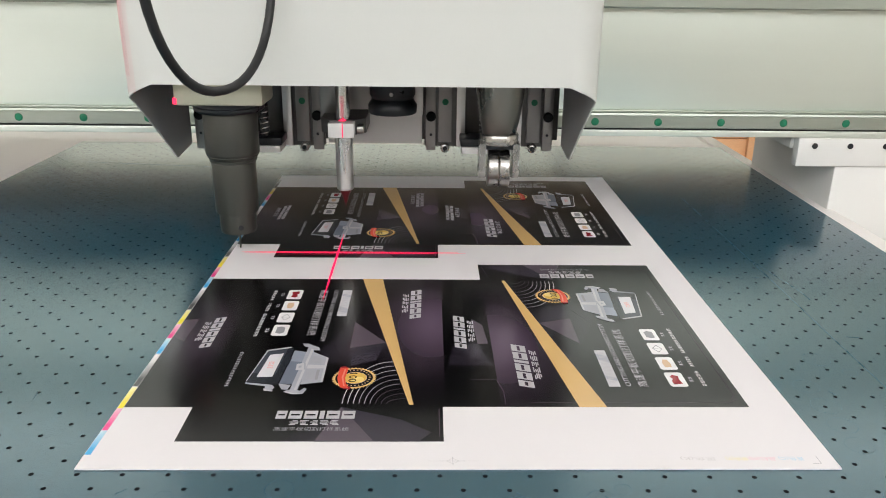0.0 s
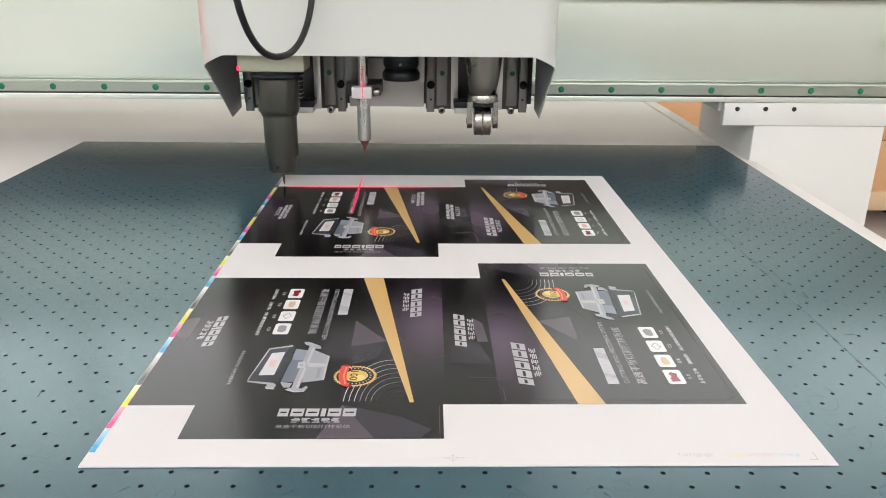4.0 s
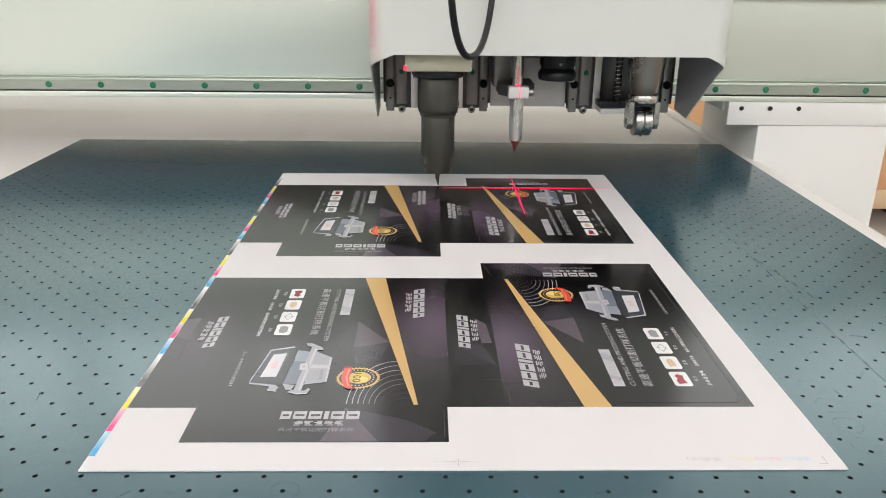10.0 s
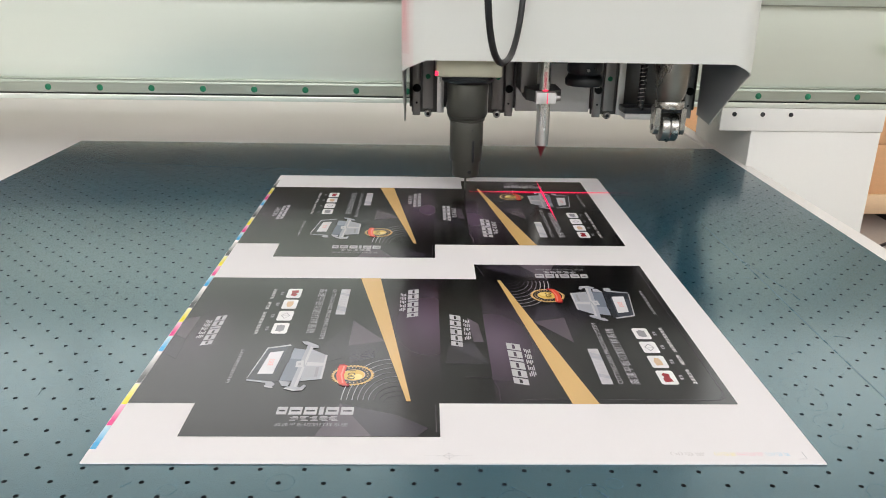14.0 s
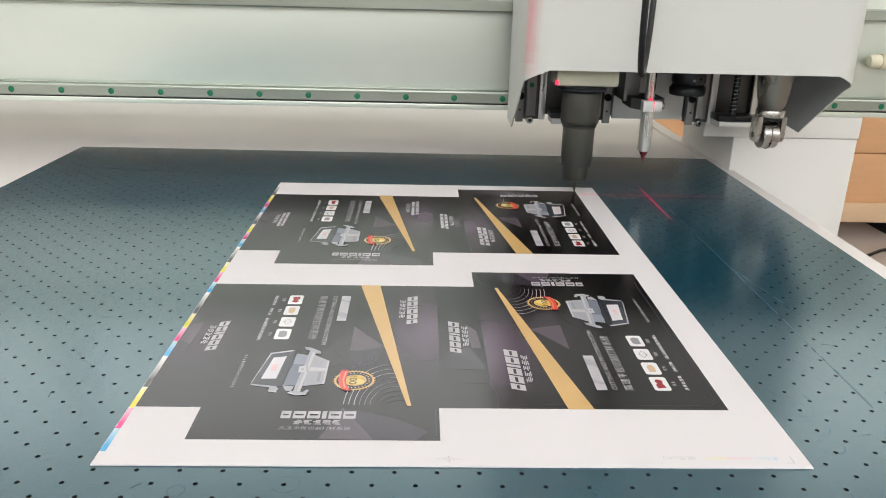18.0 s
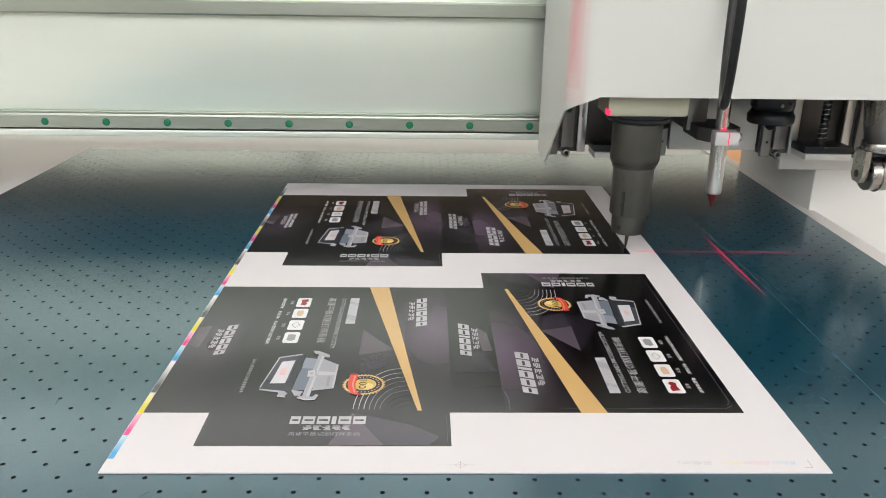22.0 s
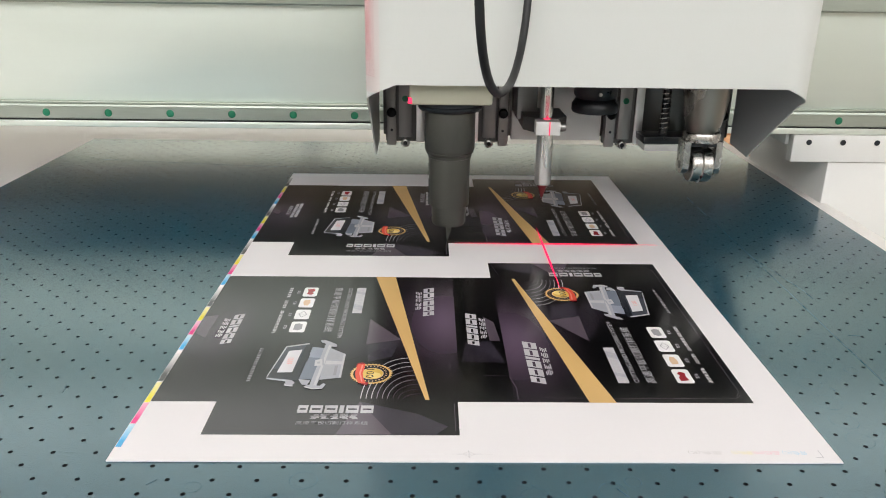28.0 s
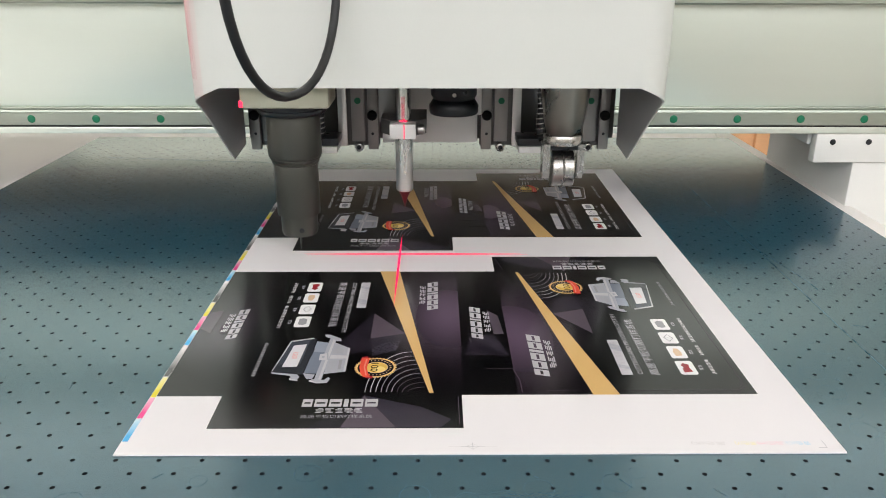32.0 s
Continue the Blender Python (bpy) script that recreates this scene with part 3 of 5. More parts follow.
def panel_art(owner, turn, ox, oy, seed):
    """One printed face of the box: gold wedge, machine picture, seal, icons, lettering."""
    P = lambda polys: place(polys, turn, ox, oy)
    printed("facet", P([[(116, 159), (138, 129), (116, 122)]]), 1.6, I_FACET, owner, "pale violet printed facet")
    printed("facet", P([[(116, 122), (138, 129), (133, 106), (119, 99)]]), 1.8, I_FACET2, owner)
    printed("facet", P([[(116, 159), (116, 122), (118, 99), (103, 130)]]), 2.0, I_FACET3, owner)
    printed("facet", P([[(98, 118), (103, 130), (114, 106), (104, 100)]]), 2.2, I_FACET3, owner)
    printed("gold_wedge", P([[(115, 233.6), (130, 233.6), (156.4, 56), (154, 56)]]), 4, I_GOLD, owner, "long gold printed wedge")
    for i in range(9):
        x0, ye = 118 + i * 3.0, 104 - i * 5.2
        xe = 115 + (233.6 - ye) * 0.2196 - 0.4
        pts = []
        for k in range(15):
            u = k / 14 * math.pi / 2
            pts.append((x0 + (xe - x0) * (1 - math.cos(u)), 57.2 + (ye - 57.2) * math.sin(u)))
        printed("fine_arc", P(stroke(pts, 0.5 - 0.02 * i)), 3, (I_SILVER, I_LINE, I_FACET)[min(2, i // 3)], owner, "thin grey curved line")
    # seal
    printed("seal_rim", P([ell(122, 84.6, 12.2, 11.7, 180, 0.045, 36)]), 4, I_GOLD, owner, "gold toothed seal")
    printed("seal_ring", P([ell(122, 84.6, 10.7, 10.2)]), 5, I_DARK, owner)
    printed("seal_edge", P([ell(122.4, 84.6, 6.9, 6.6)]), 5.5, I_TAN, owner)
    printed("seal_face", P([ell(122.4, 84.6, 6.5, 6.2)]), 6, I_BRIGHT_GOLD, owner, "bright gold seal face")
    printed("seal_shine", P([ell(124.2, 82.6, 3.6, 3.3)]), 6.3, I_SHINE, owner)
    for k in range(26):
        a = 2 * math.pi * k / 26
        if abs(a - math.pi) > 0.7:
            ca, sa = math.cos(a), math.sin(a)
            printed("seal_dash", P([[(122.2 + q * ca - w * sa, 84.6 + q * sa + w * ca) for q, w in ((8.2, -0.34), (9.3, -0.34), (9.3, 0.34), (8.2, 0.34))]]), 6, I_TAN if k % 3 else I_GOLD, owner)
    printed("ribbon_tail", P([[(116.6, 98.0), (113.0, 97.2), (112.2, 92.4), (116.0, 92.0)], [(116.8, 72.2), (120.6, 71.4), (121.2, 74.4), (117.2, 75.6)]]), 7.4, I_DKRED, owner)
    printed("seal_ribbon", P([[(113.2, 95.6), (117.8, 96.4), (117.4, 90), (117.0, 84.5), (117.8, 79), (119.8, 73.0), (115.4, 73.4), (113.4, 79), (112.4, 84.6), (112.6, 90)]]), 8, I_RED, owner, "red ribbon across the seal")
    printed("ribbon_shine", P([[(115.6, 94.6), (116.6, 94.8), (115.9, 84.6), (117.6, 75.0), (116.8, 75.0), (114.9, 84.6)]]), 8.6, I_RIBBON_SHINE, owner)
    letters("seal_number", "100", 119.0, 79.6, 123.6, 89.8, -90, I_DARK, owner, 7, turn, ox, oy)
    # machine picture
    printed("picture_edge", P([[(66.2, 118.8), (79.8, 123.2), (80.8, 121.8), (67.2, 117.2), (62.0, 80.6), (61.3, 80.7)]]), 2.6, I_SILVER, owner)
    printed("picture_body", P([[(67.0, 117.4), (81.8, 122.0), (79.0, 76.6), (61.6, 78.9)]]), 3, I_SLATE, owner, "dark slate printed machine body")
    printed("picture_body_shade", P([[(61.6, 78.9), (63.2, 90), (79.8, 88.2), (79.0, 76.6)]]), 3.2, I_SLATE_DEEP, owner)
    printed("picture_strip", P([[(78.4, 120.8), (82.2, 122.2), (79.9, 77.0), (76.2, 77.5)]]), 3.4, I_SLATE_DEEP, owner)
    printed("picture_strip_step", P([[(80.2, 108), (82.8, 108.4), (82.2, 99), (79.6, 98.6)]]), 3.6, I_SLATE_DEEP, owner)
    printed("picture_foot", P([[(61.4, 79.5), (61.9, 77.8), (73.2, 75.2), (73.8, 71.6), (77.6, 70.6), (78.8, 74.0), (76.8, 76.8)]]), 3.8, I_BRIDGE, owner)
    printed("picture_foot_shade", P([[(72.8, 73.2), (73.4, 70.6), (78.2, 69.6), (78.6, 70.6), (74.4, 71.6)]]), 4.0, I_SILVER, owner)
    printed("picture_label", P([[(69.1, 112.4), (77.0, 114.3), (75.3, 85.9), (66.4, 85.5)]]), 4, I_PICTURE_LABEL, owner)
    printed("picture_mark", P(bars_text(70.4, 95.6, 73.4, 104.4, 4, "y", 0.2, 9)), 5, I_ROSE, owner)
    printed("picture_screen", P([[(82.9, 118.1), (93.0, 115.6), (91.4, 77.4), (80.6, 78.2)]]), 3.2, I_BLUE, owner)
    printed("picture_screen_light", P([[(82.9, 118.1), (93.0, 115.6), (92.4, 103), (82.2, 104.6)]]), 3.5, I_BLUE_PALE, owner)
    printed("picture_frame", P([[(93.6, 117.0), (104.6, 108.6), (104.7, 80.0), (92.4, 77.2)]]), 4.2, I_BRIDGE, owner)
    printed("picture_frame_side", P([[(103.3, 109.6), (104.6, 108.6), (104.7, 80.0), (103.4, 79.7)]]), 4.4, I_SILVER, owner)
    printed("picture_window", P([[(94.6, 111.8), (101.2, 107.2), (100.9, 101.6), (94.2, 101.6)]]), 4.8, I_PICTURE_GREY, owner)
    printed("picture_window", P([[(93.9, 93.6), (101.4, 94.2), (101.5, 82.6), (93.4, 81.3)]]), 4.8, I_PICTURE_GREY, owner)
    printed("picture_window_shade", P([[(99.6, 94.0), (101.4, 94.2), (101.5, 82.6), (99.8, 82.3)]]), 5.0, I_GREY, owner)
    printed("picture_arm", P([[(88.6, 100.6), (104.0, 99.2), (104.0, 95.6), (88.6, 95.4)]]), 5.2, I_SILVER, owner)
    printed("picture_rail", P([[(80.2, 78.1), (83.0, 71.7), (86.3, 71.4), (87.4, 76.6)]]), 4.4, I_BRIDGE, owner)
    printed("picture_bridge", P([[(90.8, 124.5), (94.9, 121.9), (91.7, 68.1), (87.6, 70.6)]]), 5.4, I_BRIDGE, owner)
    printed("picture_bridge_light", P([[(92.9, 122.6), (94.4, 121.6), (91.3, 69.2), (89.9, 70.2)]]), 5.6, I_SILVER, owner)
    printed("picture_foot", P([[(86.4, 127.2), (90.0, 127.0), (97.4, 121.6), (98.2, 118.0), (95.2, 118.2), (91.6, 121.6), (88.0, 123.4)]]), 5.8, I_BRIDGE, owner)
    printed("picture_foot", P([[(84.4, 69.0), (86.4, 71.4), (93.5, 70.4), (95.4, 73.4), (96.9, 72.0), (95.4, 67.0), (89.7, 66.4)]]), 5.8, I_BRIDGE, owner)
    printed("picture_foot_shade", P([[(84.4, 69.0), (89.7, 66.4), (95.4, 67.0), (95.6, 68.0), (89.8, 67.6), (85.4, 69.9)]]), 6.0, I_SILVER, owner)
    printed("picture_block", P([[(86.9, 100.8), (91.9, 102.4), (93.0, 94.0), (87.3, 93.4)]]), 6.2, I_SILVER, owner)
    printed("picture_block_shade", P([[(91.0, 102.1), (91.9, 102.4), (93.0, 94.0), (92.1, 93.9)], [(88.4, 98.6), (90.0, 98.9), (90.2, 96.4), (88.6, 96.2)]]), 6.4, I_PICTURE_GREY, owner)
    # icons with labels
    icon = [(I_DKRED, [(66.4, 208.6), (71.6, 209.6), (72, 205.4), (70.6, 203.4), (71.8, 201), (70, 198.4), (66.8, 200), (67.4, 204)]),
            (I_TAN, [(67, 189), (71, 189.6), (71.6, 184.2), (70.2, 179.8), (67.6, 180.2), (66.6, 185)]),
            (I_GREY, None), (I_GREY, [(66.4, 150.4), (69, 151.4), (71.6, 150), (72, 143), (69.6, 141), (66.4, 142.2)])]
    for k, (y1, y0) in enumerate(((212, 195.6), (192.4, 176.8), (173.2, 157.8), (154.2, 138.2))):
        x0, x1, c = 64, 74.2, 1.2
        tile = [(x0 + c, y0), (x1 - c, y0), (x1, y0 + c), (x1, y1 - c), (x1 - c, y1), (x0 + c, y1), (x0, y1 - c), (x0, y0 + c)]
        printed("icon_tile", P([tile]), 3, I_WHITE, owner, "white rounded icon tile")
        mtl, shape = icon[k]
        if shape:
            printed("icon_sign", P([shape]), 4, mtl, owner)
        else:
            printed("icon_sign", P(stroke([(66.4, 166), (69, 161), (72, 165.4), (69.4, 170.4), (66.4, 166)], 0.5) + stroke([(66.4, 166), (72, 165.4)], 0.3)), 4, mtl, owner)
        printed("icon_caption", P(bars_text(59.6, (y0 + y1) / 2 - 3.0, 61.6, (y0 + y1) / 2 + 3.0, 2, "y", 0.2)), 3, I_SILVER, owner)
    printed("caption_lettering", P(bars_text(53.4, 137, 55.6, 172, 15, "y", 0.22) + bars_text(53.4, 176, 55.6, 189, 5, "y", 0.22) + bars_text(53.4, 194, 55.6, 212, 5, "y", 0.22)), 3, I_WHITE, owner, "white rows of unreadable print")
    printed("address_lettering", P(bars_text(50.6, 75, 52.6, 117, 15, "y", 0.35)), 3, I_SILVER, owner)
    letters("system_lettering", "CUTTING AND PROOFING SYSTEM", 96.4, 131, 99.4, 211.4, -90, I_SILVER, owner, 3, turn, ox, oy)
    if not letters("system_title", "\u9ad8\u901f\u5e73\u677f\u5207\u5272\u6253\u6837\u7cfb\u7edf", 86.6, 139, 92.4, 212, -90, I_SILVER, owner, 3, turn, ox, oy):
        printed("system_title", P(bars_text(86.6, 139, 92.4, 212, 10, "y", 0.15)), 3, I_SILVER, owner)
    printed("title_plate", P([rect(102.6, 168, 109.2, 212)]), 3, I_SILVER, owner, "pale grey plate with worn print")
    printed("title_plate_light", P([[(102.6, 184), (109.2, 180), (109.2, 172), (102.6, 176)], [(102.6, 206), (109.2, 203), (109.2, 199), (102.6, 202)]]), 3.3, I_BRIDGE, owner)
    printed("plate_lettering", P(bars_text(104.2, 171, 107.6, 209, 9, "y", 0.25, 4)), 3.6, I_PLATE_PRINT, owner)
    # end flap with the mark
    printed("flap_mark", P(logo(85, 42.4, 126, 50, "x")), 3, I_MARK, owner)
    printed("flap_lettering", P(bars_text(93, 36.6, 119, 40.8, 5, "x", 0.12)), 3, I_MARK, owner)
    letters("flap_title", "\u9ad8\u901f\u5e73\u677f\u5207\u5272\u6253\u6837\u7cfb\u7edf", 86, 31.2, 124, 34.6, 0, I_GREY, owner, 3, turn, ox, oy)
    printed("facet", P([[(118, 54), (137, 22.6), (108, 22.6)]]), 1.5, I_FACET, owner)
    printed("facet", P([[(118, 54), (150, 42), (166, 30), (160, 22.6), (137, 22.6)]]), 1.7, I_FACET2, owner)
    printed("facet", P([[(118, 54), (108, 22.6), (92, 22.6)]]), 1.9, I_FACET3, owner)


def box_layout(oy=0.0, seed=3):
    face = new("box_layout", bpy.data.meshes.new("box_layout"))
    bm = flat_bm([[(x / 1000, y / 1000 + oy) for x, y in [(3.3, 53.6), (39.4, 53.6), (39.4, 22), (172, 22), (172, 54.2), (337, 54.2), (337, 264.8), (203, 264.8), (203, 233.6), (3.3, 233.6)]]], LAYER)
    bm.to_mesh(face.data)
    bm.free()
    face.data.materials.append(I_BLACK)
    face.parent = card
    face["label"] = "black printed folding-box layout with gold wedges"
    Q = lambda polys: place(polys, False, 0, oy)
    panel_art(face, False, 0, oy, seed)
    panel_art(face, True, 0, oy, seed + 7)
    # side panels with the mark
    for x0, x1, y0, y1 in ((23.6, 30.2, 122, 165), (151.6, 159.2, 165, 212), (180.6, 188, 122, 168), (215.4, 224, 75, 126)):
        printed("side_mark", Q(logo(x0, y0, x1, y1, "y", 0.05 if x0 < 160 else -0.05)), 3, I_MARK, face, "white printed mark of plain bars")
        s = -1 if x0 < 160 else 1
        bx = x0 - 5.4 if s < 0 else x1 + 1.6
        printed("side_lettering", Q(bars_text(bx, y0 + 9, bx + 4, y1 - 6, 5, "y", 0.12)), 3, I_MARK, face)
    printed("facet", Q([[(3.6, 137), (12.2, 130), (12.7, 164), (3.6, 161)]]), 1.5, I_FACET, face)
    printed("facet", Q([[(12.7, 164), (21, 178), (10, 200), (3.6, 178), (3.6, 161)]]), 1.7, I_FACET3, face)
    printed("facet", Q([[(12.2, 130), (3.6, 137), (3.6, 112), (14, 104)]]), 1.9, I_FACET2, face)
    printed("facet", Q([[(192.5, 164), (199.5, 155), (201.5, 128), (195, 128)]]), 1.5, I_FACET, face)
    printed("facet", Q([[(179, 124), (195, 128), (202.5, 99)]]), 1.7, I_FACET2, face)
    printed("facet", Q([[(179, 124), (202.5, 99), (176, 100)]]), 1.9, I_FACET3, face)
    printed("crease_line", Q(stroke([(188, 83), (203, 83), (206, 70), (206, 57)], 0.35) + stroke([(170, 52), (170, 26)], 0.4) + stroke([(205, 262), (209, 240)], 0.5)
                             + stroke([(330, 62), (333, 66), (333, 250), (328, 258)], 0.35) + stroke([(220, 58.6), (328, 58.6), (333, 62)], 0.35)), 3, I_FACET, face)
    return face


layout0 = box_layout()
layout1 = layout0.copy()
scene.collection.objects.link(layout1)
layout1.location.y = 0.2572
for piece in layout0.children:
    twin = piece.copy()
    scene.collection.objects.link(twin)
    twin.parent = layout1

# colour bars along the card's edge, each fading away from its full tint
def fading(name, full, faint):
    m, n, l, bs = mat_base(name, INK_GLOSS, 0.0, 1.485)
    tc, sep, ramp = n.new("ShaderNodeTexCoord"), n.new("ShaderNodeSeparateXYZ"), n.new("ShaderNodeValToRGB")
    l.new(tc.outputs["Generated"], sep.inputs[0])
    l.new(sep.outputs[1], ramp.inputs[0])
    ramp.color_ramp.elements[0].position, ramp.color_ramp.elements[0].color = 0.25, (*full, 1)
    ramp.color_ramp.elements[1].position, ramp.color_ramp.elements[1].color = 0.97, (*faint, 1)
    l.new(ramp.outputs[0], bs.inputs["Base Color"])
    return m


TINTS = [("cyan_bar", 0.0, 0.0205, fading("cyan_print", (0.06, 0.40, 0.74), (0.50, 0.70, 0.80))), ("magenta_bar", 0.0207, 0.0412, fading("magenta_print", (0.80, 0.05, 0.26), (0.82, 0.42, 0.55))),
         ("yellow_bar", 0.0414, 0.063, fading("yellow_print", (0.80, 0.66, 0.03), (0.83, 0.78, 0.38))), ("black_bar", 0.0640, 0.0980, fading("fading_black_print", (0.10, 0.10, 0.10), (0.77, 0.75, 0.75)))]
for i in range(6):
    y = 0.0110 + 0.1026 * i
    for name, a, b, mtl in TINTS:
        if y + b < SL - 0.02:
            printed(name, [rect(0.0002, y + a, 0.0032, y + b)], 2, mtl, card)
# faint footer print, upside down, and register marks
for word, x0, x1, mtl in (("\u9ed1\u8272(K)", 0.2855, 0.3025, I_PALE[0]), ("\u9ec4\u8272(Y)", 0.3075, 0.3180, I_PALE[1]), ("\u54c1\u7ea2(M)", 0.3188, 0.3315, I_PALE[2]), ("\u9752\u8272(C)", 0.3332, 0.3452, I_PALE[3])):
    letters("footer_lettering", word, x0 * 1000, 6.2, x1 * 1000, 9.8, 180, mtl, card, 1, False, 0, 0)
printed("register_mark", [[(px / 1000, py / 1000) for px, py in poly] for poly in stroke([(164, 6), (188, 6)], 0.2) + stroke([(173, 6), (176, 8.2), (179, 6), (176, 3.8), (173, 6)], 0.3)], 1, I_PALE[0], card)
printed("register_mark", [[(px / 1000, py / 1000) for px, py in poly] for poly in stroke([(170, 6), (182, 6)], 0.25) + stroke([(176, 3), (176, 9)], 0.25) + stroke([(348, 4), (352, 4), (352, 10)], 0.3)], 1, I_SILVER, card)

# wear marks on the mat: long score lines and rings left by suction cups
M_SCORE = surface("mat_score", (0.035, 0.105, 0.13), 0.30, var=0.3, scale=60, spec=0.42, ior=1.68)


def wear(name, polys, label):
    ob = part(name, flat_bm(polys, MAT_Z + 0.00008), M_SCORE, mat_ob, label)
    ob["kind"] = "stuff"
    return ob


def on_mat(x, y):
    c, d = math.cos(-TILT), math.sin(-TILT)
    return (c * x - d * y, d * x + c * y)


wear("score_line", stroke([on_mat(0.4262, 0.46), on_mat(0.4262, 0.285), on_mat(0.4255, 0.208), on_mat(0.4245, 0.143), on_mat(0.424, 0.06)], 0.0006), "long pale score line in the mat")
wear("score_line", stroke([on_mat(0.4262, 0.285), on_mat(0.438, 0.215), on_mat(0.4385, 0.200)], 0.0005), "short pale scratch in the mat")
wear("score_line", stroke([on_mat(-0.24, 0.60), on_mat(-0.05, 0.575), on_mat(0.08, 0.57)], 0.0007), "long pale score line in the mat")
rnd = random.Random(5)
rings = [(0.379, 0.078, 0.0072), (0.380, 0.057, 0.0078), (0.3795, 0.038, 0.0075), (0.379, 0.020, 0.007), (0.205, -0.026, 0.007), (0.172, -0.034, 0.006), (0.148, -0.030, 0.007), (0.12, -0.038, 0.008), (0.40, 0.11, 0.008)]
for i in range(12):
    x, y = rnd.uniform(-0.02, 0.40), rnd.uniform(-0.055, -0.010)
    if i > 7:
        x, y = rnd.uniform(0.375, 0.50), rnd.uniform(0.0, 0.26)
    rings.append((x, y, rnd.uniform(0.0035, 0.0075)))
for cx, cy, r in rings:
    pts = []
    for k in range(29):
        a = 2 * math.pi * k / 28
        pts.append(on_mat(cx + r * math.cos(a), cy + r * 0.98 * math.sin(a)))
    wear("ring_mark", stroke(pts, 0.00012), "faint round mark on the mat")
for i in range(46):
    x, y = rnd.uniform(-0.28, 0.54), rnd.uniform(-0.1, 0.25)
    if 0 < x < SW and y > 0:
        y = rnd.uniform(-0.1, -0.01)
    a, n = rnd.uniform(0, 6.28), rnd.uniform(0.002, 0.009)
    wear("scratch", stroke([on_mat(x, y), on_mat(x + n * math.cos(a), y + n * math.sin(a))], 0.00035), "small pale scratch")

scrap = tagged(part("paper_scrap", prism_bm([(0.0, 0.0), (0.0042, 0.0008), (0.0036, 0.0030), (0.0008, 0.0024)], 0.0, 0.0006), M_CARD), "tiny white scrap of paper on the mat", "paper scrap")
scrap.location = (-0.086, 0.708, MAT_Z + 0.0001)

# ---- the gantry, in its own space: y = 0 at the knife's axis ----
RAIL_Y = 0.1225
gantry = thing("gantry", "pale metal gantry beam with steel guide rails", "gantry")
BX0, BX1 = -1.12, 0.80
box("beam", BX0, BX1, 0.1355, 0.31, 0.0722, 0.250, M_BEAM, gantry, "pale green-grey painted beam", 0.002)
box("under_panel", BX0, BX1, 0.1375, 0.308, 0.0714, 0.0721, M_SOFFIT, gantry, "grey panel under the beam")
# Unseen brown bar and its arms, added to give the mat a brown reflection
box("cable_tray", BX0, BX1, 0.495, 0.545, 0.0660, 0.19, M_UNDER, gantry, "unseen brown bar added for the brown band the mat reflects", 0.002)
for bx in (-0.95, -0.45, 0.05, 0.55):
    box("tray_arm", bx, bx + 0.03, 0.3105, 0.4945, 0.175, 0.188, M_LEG, gantry, "pale arm added to hold the unseen bar", 0.001)
box("lower_lip", BX0, BX1, 0.1245, 0.1355, 0.0709, 0.0770, M_BEAM, gantry, "", 0.0006)
# Black strip fills the groove below the rail in place of its shade
box("rail_gap", BX0, BX1, 0.1262, 0.1354, 0.0771, 0.0780, M_NAVY, gantry, "dark strip standing in for shade in the gap under the rail")
box("upper_lip", BX0, BX1, 0.1295, 0.1355, 0.0925, 0.0950, M_RAIL, gantry, "bright ground edge", 0.0005)


def guide_rail(z):
    prof = [(0.1355, z - 0.0072), (0.127, z - 0.0072), (0.126, z - 0.0045), (RAIL_Y, z - 0.0062), (RAIL_Y - 0.001, z - 0.0055),
            (RAIL_Y - 0.001, z + 0.0055), (RAIL_Y, z + 0.0062), (0.126, z + 0.0045), (0.127, z + 0.0072), (0.1355, z + 0.0072)]
    return prism("guide_rail", prof, BX0, BX1, M_RAIL, gantry, "ground steel guide rail", "x")


rail_low, rail_top = guide_rail(0.0853), guide_rail(0.195)
cap0 = None
for rail, z, first in ((rail_low, 0.0853, -0.3388),):
    for i in range(-13, 19):
        cx = first + 0.06 * i
        if cap0 is None:
            cap0 = lathe("bolt_cap", [(0.0031, 0.0006), (0.0037, 0.0002), (0.0037, -0.0006), (0.0031, -0.0009)], M_GREEN, rail, "round green plastic cap", 20, axis="y")
            cap = cap0
        else:
            cap = new("bolt_cap", cap0.data)
            cap.parent = rail
            cap["label"] = "round green plastic cap"
        cap.location = (cx, RAIL_Y - 0.0006, z)
lathe("cable_gland", [(0.0022, -0.0006), (0.0066, 0.0), (0.0082, 0.003), (0.0084, 0.013), (0.0076, 0.0135), (0.0096, 0.014), (0.0096, 0.021), (0.0070, 0.022), (0.0070, 0.045)], M_GLAND, gantry, "cream nylon cable gland", 24, (0.7144, 0.1235, 0.1406), "x")
box("gland_block", 0.7594, 0.7894, 0.1130, 0.1352, 0.1276, 0.1536, M_BEAM, gantry, "pale terminal block", 0.001)
